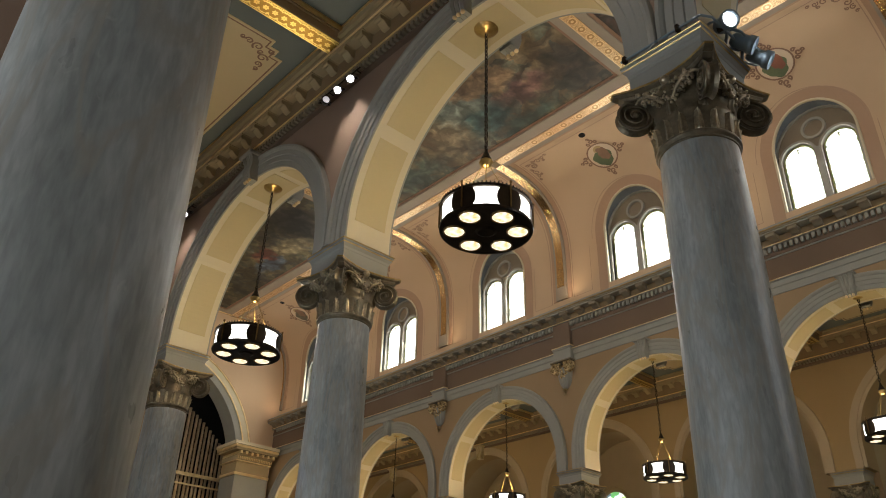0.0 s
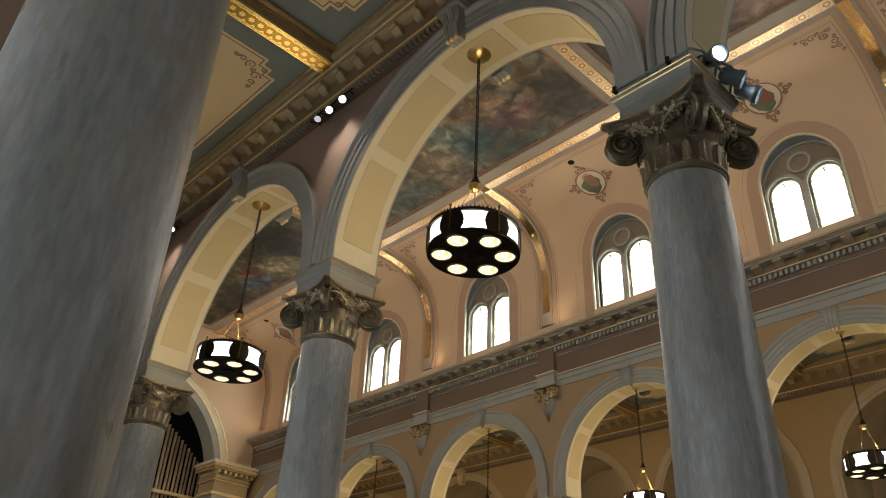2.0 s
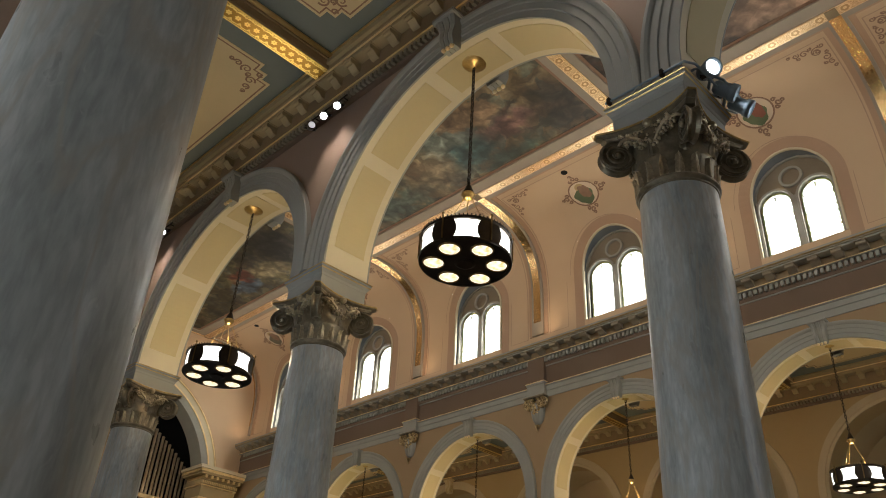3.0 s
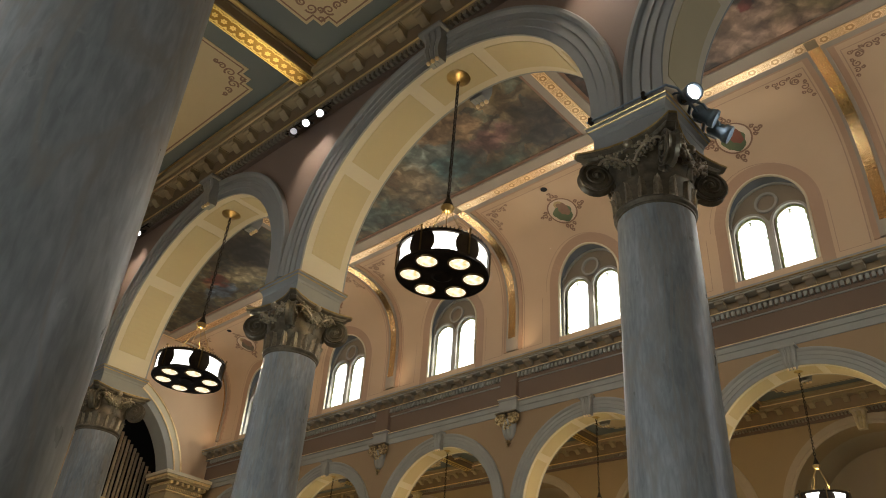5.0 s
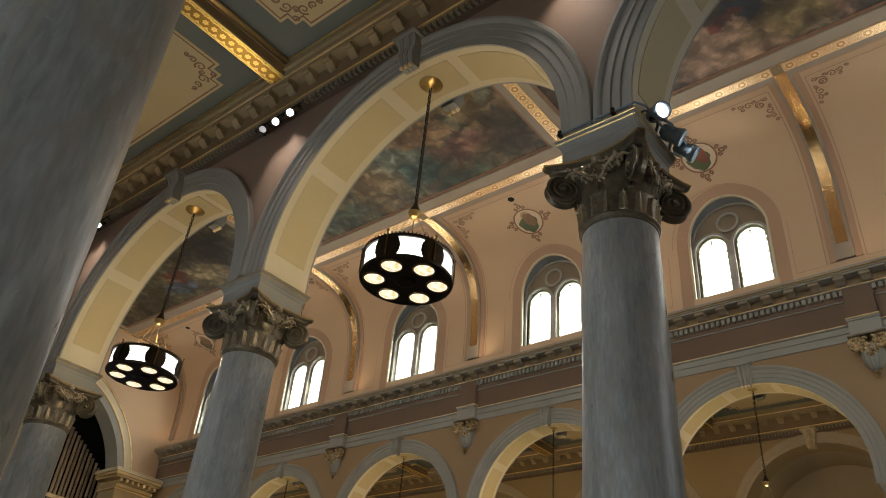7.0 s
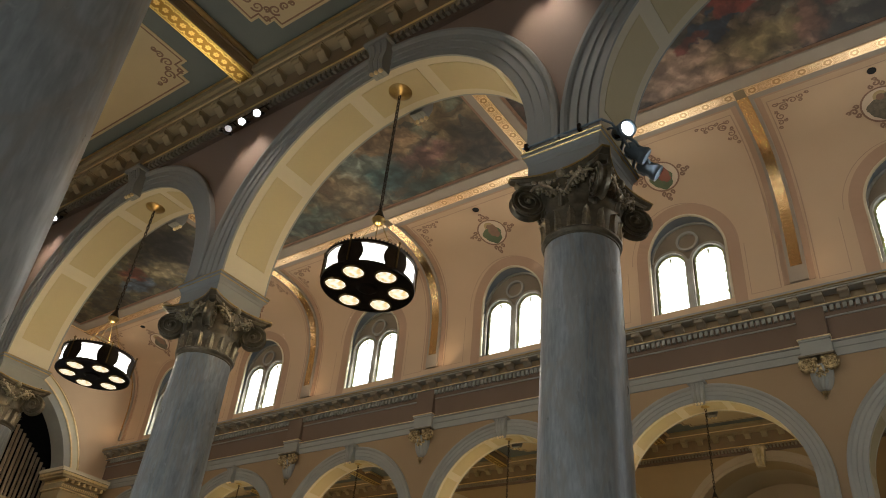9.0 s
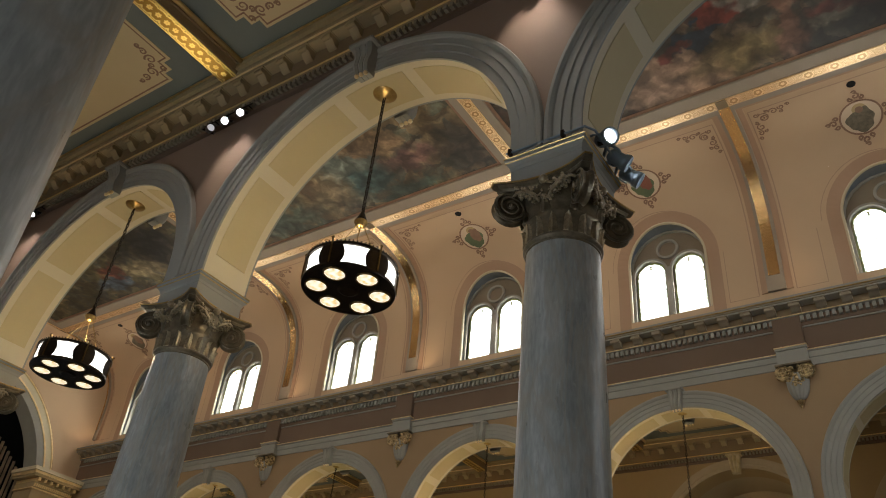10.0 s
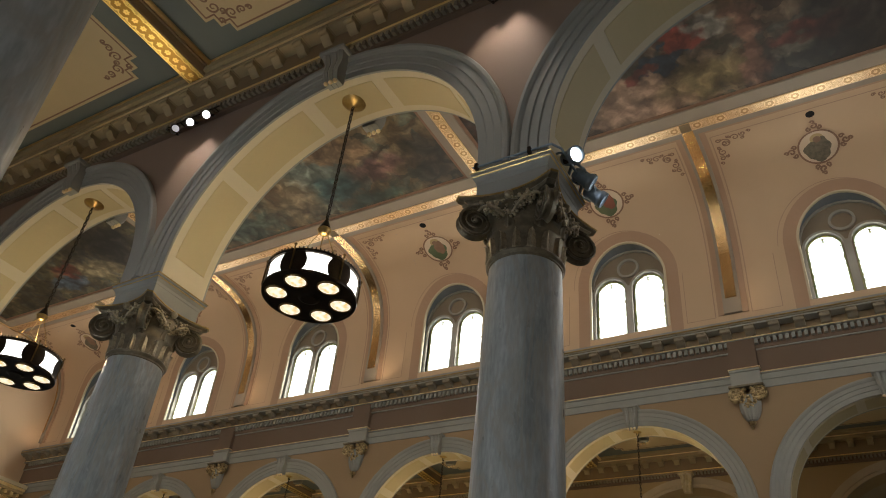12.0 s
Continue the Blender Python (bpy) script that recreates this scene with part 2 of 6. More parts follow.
        ln = n.new("ShaderNodeVectorMath")
        ln.operation = "LENGTH"
        l.new(mp2.outputs[0], ln.inputs[0])
        fr = n.new("ShaderNodeMapRange")
        fr.interpolation_type = "SMOOTHSTEP"
        fr.inputs["From Min"].default_value, fr.inputs["From Max"].default_value = 1.0 + soft, 1.0 - soft
        fr.inputs["To Min"].default_value, fr.inputs["To Max"].default_value = 0.0, 0.92
        l.new(ln.outputs["Value"], fr.inputs["Value"])
        mxc = n.new("ShaderNodeMix")
        mxc.data_type = "RGBA"
        l.new(fr.outputs[0], mxc.inputs[0])
        l.new(tint, mxc.inputs[6])
        mxc.inputs[7].default_value = (*c, 1)
        tint = mxc.outputs[2]
    l.new(tint, mx.inputs[0])
    l.new(m2.outputs[0], mx.inputs["Scale"])
    l.new(mx.outputs[0], b.inputs["Base Color"])
    return m


MARBLE = marble("grey_marble", (0.45, 0.467, 0.45), (0.31, 0.327, 0.312), (0.385, 0.345, 0.28))
BRONZE = mottle("gilt_bronze", (0.30, 0.25, 0.165), (0.13, 0.11, 0.075), 0.38, 0.55, fine=30, broad=5, bump=0.2, contrast=0.5)
PEACH = mottle("peach_plaster", (0.67, 0.485, 0.315), (0.61, 0.44, 0.28), 0.8, fine=60, broad=0.5, bump=0.05, contrast=0.8)
PEACH_DARK = mottle("rose_plaster", (0.52, 0.345, 0.23), (0.46, 0.3, 0.195), 0.8, fine=60, broad=0.7, bump=0.05, contrast=0.8)
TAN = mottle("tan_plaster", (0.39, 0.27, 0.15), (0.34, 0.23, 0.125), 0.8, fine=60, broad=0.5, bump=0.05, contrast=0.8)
MAUVE = mottle("mauve_plaster", (0.195, 0.132, 0.09), (0.16, 0.106, 0.07), 0.8, fine=60, broad=0.6, bump=0.05, contrast=0.8)
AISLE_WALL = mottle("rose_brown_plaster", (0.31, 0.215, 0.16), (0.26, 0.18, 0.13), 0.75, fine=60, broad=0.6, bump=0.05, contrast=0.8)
GREY = mottle("stone_grey_paint", (0.365, 0.36, 0.32), (0.3, 0.3, 0.265), 0.6, fine=40, broad=1.5, bump=0.05, contrast=0.8)
CREAM = mottle("cream_paint", (0.72, 0.64, 0.46), (0.66, 0.58, 0.41), 0.65, fine=50, broad=0.9, bump=0.05, contrast=0.8)
STRAW = mottle("straw_paint", (0.62, 0.52, 0.29), (0.56, 0.46, 0.25), 0.65, fine=50, broad=0.9, bump=0.05, contrast=0.8)
OCHRE = mottle("ochre_paint", (0.46, 0.36, 0.20), (0.38, 0.29, 0.16), 0.6, fine=50, broad=2, bump=0.05, contrast=0.8)
BLUE = mottle("blue_grey_paint", (0.185, 0.21, 0.195), (0.145, 0.17, 0.16), 0.7, fine=50, broad=1, bump=0.05, contrast=0.8)
BUFF = mottle("buff_paint", (0.7, 0.57, 0.34), (0.63, 0.51, 0.3), 0.7, fine=50, broad=0.7, bump=0.05, contrast=0.8)
STENCIL = mottle("brown_stencil_paint", (0.33, 0.20, 0.13), (0.26, 0.15, 0.10), 0.7, fine=50, broad=5, bump=0.02)
LINE = mottle("rose_brown_line_paint", (0.50, 0.33, 0.23), (0.44, 0.29, 0.20), 0.7, fine=50, broad=5, bump=0.02)
REVEAL = mottle("slate_blue_paint", (0.22, 0.25, 0.28), (0.18, 0.21, 0.24), 0.7, fine=50, broad=2, bump=0.02)
GOLD = mottle("gold_leaf", (1.0, 0.84, 0.52), (0.85, 0.64, 0.32), 0.3, 0.45, fine=30, broad=4, bump=0.08)
BRASS = mottle("aged_brass", (0.62, 0.44, 0.18), (0.40, 0.27, 0.10), 0.35, 0.95, fine=40, broad=6, bump=0.05)
GOLDBAND = filigree("stamped_gold", (0.95, 0.68, 0.34), (0.52, 0.30, 0.12))
GOLDBEAM = rosettes("stamped_gold_deep", (1.0, 0.80, 0.30), (0.40, 0.24, 0.05), 0, 4.5, 0.35, 0.18, 0.85)
BURNISHED = mottle("burnished_gold", (1.0, 0.80, 0.40), (0.90, 0.66, 0.28), 0.28, 0.9, fine=30, broad=4, bump=0.04)
GOLDLONG = rosettes("stamped_gold_long", (0.95, 0.72, 0.44), (0.58, 0.36, 0.18), 1, 42.0, 0.32, 0.62, 0.75)
GOLDCROSS = rosettes("stamped_gold_cross", (0.95, 0.70, 0.38), (0.52, 0.30, 0.13), 0, 5.9, 0.32, 0.40, 0.75)
IRON = mottle("black_iron", (0.055, 0.04, 0.028), (0.025, 0.019, 0.014), 0.32, 0.75, fine=60, broad=6, bump=0.05)
# near black: vault fittings, and the organ recess where it stands for shade
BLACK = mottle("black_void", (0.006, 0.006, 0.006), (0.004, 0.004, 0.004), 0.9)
PIPE = mottle("pewter_pipe", (0.66, 0.52, 0.35), (0.46, 0.35, 0.22), 0.35, 0.45, fine=20, broad=3, bump=0.03)
WOOD = mottle("dark_oak", (0.10, 0.065, 0.04), (0.06, 0.04, 0.025), 0.5, fine=40, broad=3, bump=0.1, stretch=(1, 1, 0.2))
TRACERY = mottle("grey_tracery", (0.44, 0.41, 0.35), (0.36, 0.34, 0.29), 0.65, fine=40, broad=2, bump=0.04)
STAIN = mottle("amber_glass", (0.62, 0.55, 0.20), (0.30, 0.42, 0.20), 0.3, fine=9, broad=6, bump=0.02)
FLOOR = mottle("floor_stone", (0.15, 0.115, 0.08), (0.11, 0.085, 0.06), 0.4, fine=30, broad=1, bump=0.05)
SKYGLOW = glow("bright_sky", (0.93, 0.97, 1.0), 3.0)
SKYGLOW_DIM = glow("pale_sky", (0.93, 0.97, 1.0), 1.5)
PANEL = glow("lit_opal_glass", (1.0, 0.97, 0.90), 3.2)
BULB = glow("lit_lens", (1.0, 0.86, 0.58), 1.25)
bt = BULB.node_tree
bn = bt.nodes.new("ShaderNodeTexNoise")
bn.inputs["Scale"].default_value = 22.0
bc = bt.nodes.new("ShaderNodeTexCoord")
bt.links.new(bc.outputs["Object"], bn.inputs["Vector"])
br = bt.nodes.new("ShaderNodeValToRGB")
br.color_ramp.elements[0].position, br.color_ramp.elements[1].position = 0.36, 0.54
br.color_ramp.elements[0].color, br.color_ramp.elements[1].color = (0.72, 0.46, 0.12, 1), (1.0, 0.95, 0.80, 1)
bt.links.new(bn.outputs["Fac"], br.inputs[0])
bt.links.new(br.outputs[0], bt.nodes["Principled BSDF"].inputs["Emission Color"])
SPOTLENS = glow("lit_spot_lens", (0.95, 0.95, 1.0), 7.0)
# switched-off lens; weak emission added so that it shows pale grey
DULLLENS = glow("dull_spot_lens", (0.75, 0.74, 0.78), 0.55)
RIBGREY = mottle("warm_grey_paint", (0.40, 0.335, 0.26), (0.34, 0.285, 0.22), 0.65, fine=50, broad=1.5, bump=0.04, contrast=0.8)
CORNICE = mottle("grey_brown_paint", (0.33, 0.28, 0.205), (0.26, 0.22, 0.16), 0.65, fine=50, broad=2, bump=0.05, contrast=0.8)
OCHRE_DARK = mottle("dark_ochre_paint", (0.30, 0.215, 0.12), (0.24, 0.17, 0.09), 0.65, fine=50, broad=2, bump=0.05, contrast=0.8)
TAN_LIGHT = mottle("buff_stone_paint", (0.50, 0.40, 0.27), (0.44, 0.35, 0.23), 0.7, fine=50, broad=1, bump=0.04)
OCHRE_WALL = mottle("ochre_plaster", (0.42, 0.30, 0.15), (0.37, 0.26, 0.125), 0.8, fine=60, broad=0.5, bump=0.05, contrast=0.8)
NICHE = mottle("chapel_plaster", (0.46, 0.36, 0.22), (0.40, 0.31, 0.185), 0.8, fine=50, broad=0.6, bump=0.04)
CREAM_GILT = mottle("cream_gilt", (0.68, 0.58, 0.38), (0.50, 0.38, 0.18), 0.5, 0.2, fine=30, broad=6)
BRASS_DARK = mottle("dark_brass", (0.30, 0.20, 0.08), (0.16, 0.10, 0.04), 0.4, 0.9, fine=40, broad=6)
STEEL = mottle("blue_grey_enamel", (0.26, 0.33, 0.38), (0.20, 0.26, 0.30), 0.4, 0.3, fine=40, broad=5)
STAINED = glow("stained_glass_lit", (0.45, 0.62, 0.42), 1.3)
sn = STAINED.node_tree
sv = sn.nodes.new("ShaderNodeTexVoronoi")
sv.inputs["Scale"].default_value = 4.2
sc = sn.nodes.new("ShaderNodeTexCoord")
sn.links.new(sc.outputs["Object"], sv.inputs["Vector"])
sm = sn.nodes.new("ShaderNodeSeparateColor")
sn.links.new(sv.outputs["Color"], sm.inputs[0])
sr = sn.nodes.new("ShaderNodeValToRGB")
sr.color_ramp.interpolation = "CONSTANT"
for i, (p, c) in enumerate(((0.0, (0.9, 0.95, 0.85, 1)), (0.3, (0.12, 0.35, 0.12, 1)), (0.5, (0.75, 0.85, 0.95, 1)), (0.7, (0.35, 0.55, 0.15, 1)), (0.85, (0.1, 0.15, 0.2, 1)))):
    e = sr.color_ramp.elements[i] if i < 2 else sr.color_ramp.elements.new(p)
    e.position, e.color = p, c
sn.links.new(sm.outputs[0], sr.inputs[0])
sb = sn.nodes["Principled BSDF"]
sn.links.new(sr.outputs[0], sb.inputs["Emission Color"])
sn.links.new(sr.outputs[0], sb.inputs["Base Color"])
SPAN_W = 100
MURAL_A = mural("mural_canvas", [(0.08, 0.06, 0.03), (0.12, 0.11, 0.07), (0.19, 0.20, 0.14), (0.29, 0.20, 0.10), (0.34, 0.26, 0.145), (0.20, 0.125, 0.07)], 0.95, 1,
                [(12.6, 13.5, 0.7, 1.2, 20, (0.30, 0.36, 0.30), 0.3), (13.4, 13.2, 0.5, 0.9, -10, (0.09, 0.20, 0.185), 0.5), (12.8, 15.3, 0.38, 0.36, 0, (0.50, 0.17, 0.07), 0.25), (13.2, 15.0, 1.0, 0.9, 0, (0.38, 0.29, 0.17), 0.6),
                 (12.0, 12.3, 0.5, 1.1, 10, (0.50, 0.32, 0.17), 0.22), (13.1, 11.5, 0.5, 0.8, 0, (0.22, 0.11, 0.09), 0.5), (11.9, 10.3, 0.9, 0.35, 15, (0.30, 0.20, 0.08), 0.6), (13.4, 10.0, 1.3, 0.8, 0, (0.05, 0.04, 0.03), 0.6), (13.8, 17.0, 0.5, 1.4, 0, (0.14, 0.20, 0.16), 0.6), (14.2, 12.2, 0.3, 1.2, 0, (0.08, 0.13, 0.10), 0.6)])
MURAL_B = mural("mural_canvas_dark", [(0.02, 0.02, 0.022), (0.055, 0.05, 0.042), (0.10, 0.06, 0.045), (0.09, 0.085, 0.065), (0.20, 0.14, 0.09), (0.22, 0.17, 0.12)], 0.9, 4,
                [(13.8, 4.1, 0.9, 1.6, 10, (0.42, 0.27, 0.18), 0.16), (13.7, 2.2, 0.55, 1.0, 0, (0.24, 0.18, 0.085), 0.5), (12.75, 2.95, 0.30, 0.75, -20, (0.03, 0.055, 0.09), 0.14), (12.95, 3.6, 0.2, 0.35, 0, (0.20, 0.05, 0.035), 0.3), (12.2, 2.45, 0.42, 0.55, 15, (0.26, 0.05, 0.035), 0.16),
                 (12.1, 1.7, 0.35, 0.4, 0, (0.34, 0.31, 0.26), 0.35), (13.0, 1.0, 1.3, 0.28, 0, (0.30, 0.16, 0.11), 0.4), (13.3, -0.45, 0.35, 0.8, 0, (0.28, 0.07, 0.05), 0.4), (13.7, 0.0, 0.25, 0.4, 0, (0.34, 0.31, 0.22), 0.4), (13.0, -2.0, 2.4, 1.7, 0, (0.026, 0.021, 0.018), 0.5)])
MURAL_C = mural("mural_canvas_green", [(0.06, 0.05, 0.03), (0.13, 0.115, 0.06), (0.20, 0.17, 0.085), (0.10, 0.105, 0.085), (0.27, 0.21, 0.11), (0.17, 0.10, 0.06)], 1.0, 9,
                [(13.4, 24.5, 0.5, 1.0, 0, (0.34, 0.28, 0.16), 0.4), (13.6, 26.2, 0.4, 0.8, 0, (0.16, 0.24, 0.34), 0.4), (12.6, 22.6, 1.2, 0.9, 0, (0.05, 0.045, 0.04), 0.5), (13.0, 25.6, 0.4, 0.5, 0, (0.30, 0.08, 0.05), 0.4)])


# ---- mesh helpers ----
def part(name, bm, mat, parent=None, label="", smooth=False):
    me = bpy.data.meshes.new(name)
    bmesh.ops.recalc_face_normals(bm, faces=bm.faces)
    bm.to_mesh(me)
    bm.free()
    me.materials.append(mat)
    if smooth:
        me.polygons.foreach_set("use_smooth", [True] * len(me.polygons))
    ob = new(name, me)
    if parent:
        ob.parent = parent
    if label:
        ob["label"] = label
    return ob


def again(ob, parent, m):
    """Another object on the same mesh."""
    o = new(ob.name.split(".")[0], ob.data)
    o.parent = parent
    o.matrix_local = m
    return o


def thing(name, label, category, group="", kind="", at=None):
    ob = new(name)
    ob.empty_display_size = 0.2
    if at is not None:
        ob.location = at
    return tagged(ob, label, category, group, kind)


def box(bm, x0, x1, y0, y1, z0, z1, bevel=0.0):
    r = bmesh.ops.create_cube(bm, size=1.0)
    vs = r["verts"]
    for v in vs:
        v.co = Vector((x0 if v.co.x < 0 else x1, y0 if v.co.y < 0 else y1, z0 if v.co.z < 0 else z1))
    if bevel:
        es = {e for v in vs for e in v.link_edges}
        bmesh.ops.bevel(bm, geom=list(es), offset=bevel, segments=2, affect="EDGES")
    return bm


def boxed(x0, x1, y0, y1, z0, z1, bevel=0.0):
    return box(bmesh.new(), x0, x1, y0, y1, z0, z1, bevel)


def lathe(bm, prof, n=32, at=(0, 0, 0), closed=False):
    """Turn (radius, z) round the z axis."""
    rings = []
    for r, z in prof:
        rings.append([bm.verts.new((at[0] + r * math.cos(2 * math.pi * i / n), at[1] + r * math.sin(2 * math.pi * i / n), at[2] + z)) for i in range(n)])
    for a, b in zip(rings, rings[1:]):
        for i in range(n):
            bm.faces.new((a[i], a[(i + 1) % n], b[(i + 1) % n], b[i]))
    if closed:
        bm.faces.new(rings[0])
        bm.faces.new(rings[-1])
    return bm


def prism(bm, prof, y0, y1):
    """A closed (x, z) section drawn along y."""
    a = [bm.verts.new((x, y0, z)) for x, z in prof]
    b = [bm.verts.new((x, y1, z)) for x, z in prof]
    k = len(prof)
    for i in range(k):
        bm.faces.new((a[i], a[(i + 1) % k], b[(i + 1) % k], b[i]))
    bm.faces.new(a)
    bm.faces.new(b)
    return bm


def tube(bm, pts, r, n=8):
    """A round bar along points."""
    rings = []
    for i, p in enumerate(pts):
        p = Vector(p)
        d = (Vector(pts[min(i + 1, len(pts) - 1)]) - Vector(pts[max(i - 1, 0)])).normalized()
        u = d.orthogonal().normalized() if i == 0 else (u - d * u.dot(d)).normalized()
        w = d.cross(u)
        rr = r[i] if isinstance(r, (list, tuple)) else r
        rings.append([bm.verts.new(p + (u * math.cos(2 * math.pi * j / n) + w * math.sin(2 * math.pi * j / n)) * rr) for j in range(n)])
    for a, b in zip(rings, rings[1:]):
        for i in range(n):
            bm.faces.new((a[i], a[(i + 1) % n], b[(i + 1) % n], b[i]))
    bm.faces.new(rings[0])
    bm.faces.new(rings[-1])
    return bm


def arc_points(yc, r, a0=0.0, a1=180.0, n=48, legs=True, zc=ZA, zfoot=ZS):
    pts = []
    if legs:
        pts.append((yc + r, zfoot))
    for i in range(n + 1):
        a = radians(a0 + (a1 - a0) * i / n)
        pts.append((yc + r * math.cos(a), zc + r * math.sin(a)))
    if legs:
        pts.append((yc - r, zfoot))
    return pts


def arc_sweep(bm, prof, yc, legs=True, a0=0.0, a1=180.0, n=48, zc=ZA, zfoot=ZS):
    """A closed section of (radius, x) drawn round an arch."""
    rings = []
    outs = [arc_points(yc, r, a0, a1, n, legs, zc, zfoot) for r, x in prof]
    for i in range(len(outs[0])):
        rings.append([bm.verts.new((prof[j][1], outs[j][i][0], outs[j][i][1])) for j in range(len(prof))])
    k = len(prof)
    for a, b in zip(rings, rings[1:]):
        for i in range(k):
            bm.faces.new((a[i], a[(i + 1) % k], b[(i + 1) % k], b[i]))
    bm.faces.new(rings[0])
    bm.faces.new(rings[-1])
    return bm


def arch_wall(bm, x0, x1, yc, ztop, r=RA, zc=ZA, zfoot=ZS, half=B / 2, n=48):
    """One bay of wall with an arched opening right through."""
    pts = arc_points(yc, r, n=n, zc=zc, zfoot=zfoot)
    for x in (x0, x1):
        lo = [bm.verts.new((x, y, z)) for y, z in pts]
        hi = [bm.verts.new((x, y, ztop)) for y, z in pts]
        for i in range(len(pts) - 1):
            if abs(pts[i][0] - pts[i + 1][0]) > 1e-5:
                bm.faces.new((lo[i], lo[i + 1], hi[i + 1], hi[i]))
        for s, e in ((1, 0), (-1, -1)):
            if half > r:
                c = [bm.verts.new((x, yc + s * r, zfoot)), bm.verts.new((x, yc + s * half, zfoot)), bm.verts.new((x, yc + s * half, ztop)), bm.verts.new((x, yc + s * r, ztop))]
                bm.faces.new(c)
    a = [bm.verts.new((x0, y, z)) for y, z in pts]
    b = [bm.verts.new((x1, y, z)) for y, z in pts]
    for i in range(len(pts) - 1):
        bm.faces.new((a[i], a[i + 1], b[i + 1], b[i]))
    for x in ((x0, x1),):
        v = [bm.verts.new((x0, yc - half, ztop)), bm.verts.new((x1, yc - half, ztop)), bm.verts.new((x1, yc + half, ztop)), bm.verts.new((x0, yc + half, ztop))]
        bm.faces.new(v)
        for s in (1, -1):
            v = [bm.verts.new((x0, yc + s * r, zfoot)), bm.verts.new((x1, yc + s * r, zfoot)), bm.verts.new((x1, yc + s * half, zfoot)), bm.verts.new((x0, yc + s * half, zfoot))]
            bm.faces.new(v)
    bmesh.ops.remove_doubles(bm, verts=bm.verts, dist=0.0005)
    return bm


# ---- the nave section: cove and flat ----
COVE_C, COVE_R, COVE_N = (15.72, 14.15), 3.30, 3.1


def cove(u, out=0.0):
    """(x, z) on the far cove: u 0 at the foot, 1 at the flat; out: metres towards the nave."""
    if u < 0.12:
        return COVE_C[0] + COVE_R - out, Z_COR + (COVE_C[1] - Z_COR) * u / 0.12
    a = (u - 0.12) / 0.88 * math.pi / 2
    r = COVE_R - out
    return COVE_C[0] + r * math.cos(a) ** (2 / COVE_N), COVE_C[1] + r * max(math.sin(a), 0.0) ** (2 / COVE_N)


def cove_at_z(z):
    lo, hi = 0.0, 1.0
    for _ in range(40):
        m = (lo + hi) / 2
        if cove(m)[1] < z:
            lo = m
        else:
            hi = m
    return lo


def mirror(bm):
    """To the other side of the nave."""
    for v in bm.verts:
        v.co.x = 2 * XC - v.co.x
    return bm


WIN_W, WIN_SPRING = 1.17, 15.18
SILL = 13.33


def cove_bay(yc):
    bm = bmesh.new()
    ys = [-3.0, -2.2, -1.6] + [-WIN_W] + [WIN_W * math.sin(math.pi / 2 * i / 12) for i in range(-11, 12)] + [WIN_W] + [1.6, 2.2, 3.0]

    def column(y, zlo):
        u0 = cove_at_z(zlo) if zlo > Z_COR else 0.0
        out = []
        for i in range(29):
            x, z = cove(u0 + (1 - u0) * i / 28)
            out.append(bm.verts.new((x, yc + y, z)))
        return out
    cols = []
    for y in ys:
        top = WIN_SPRING + math.sqrt(max(WIN_W ** 2 - y * y, 0))
        if abs(y) < WIN_W - 1e-6:
            cols.append((column(y, top),) * 2)
        elif abs(abs(y) - WIN_W) < 1e-6:
            a, b = column(y, Z_COR), column(y, WIN_SPRING)
            cols.append((a, b) if y < 0 else (b, a))
        else:
            cols.append((column(y, Z_COR),) * 2)
    for p, q in zip(cols, cols[1:]):
        a, b = p[1], q[0]
        for i in range(28):
            bm.faces.new((a[i], b[i], b[i + 1], a[i + 1]))
    return bm


def window_outline(grow=0.0, n=24):
    w = WIN_W + grow
    pts = [(w, SILL)]
    for i in range(n + 1):
        a = math.pi * i / n
        pts.append((w * math.cos(a), WIN_SPRING + w * math.sin(a)))
    pts.append((-w, SILL))
    return pts


# ---- large structure ----
floor = tagged(part("floor", boxed(-4, 29, -11, 38, -0.2, 0.0), FLOOR), "polished stone floor of the church", "floor", kind="structure")


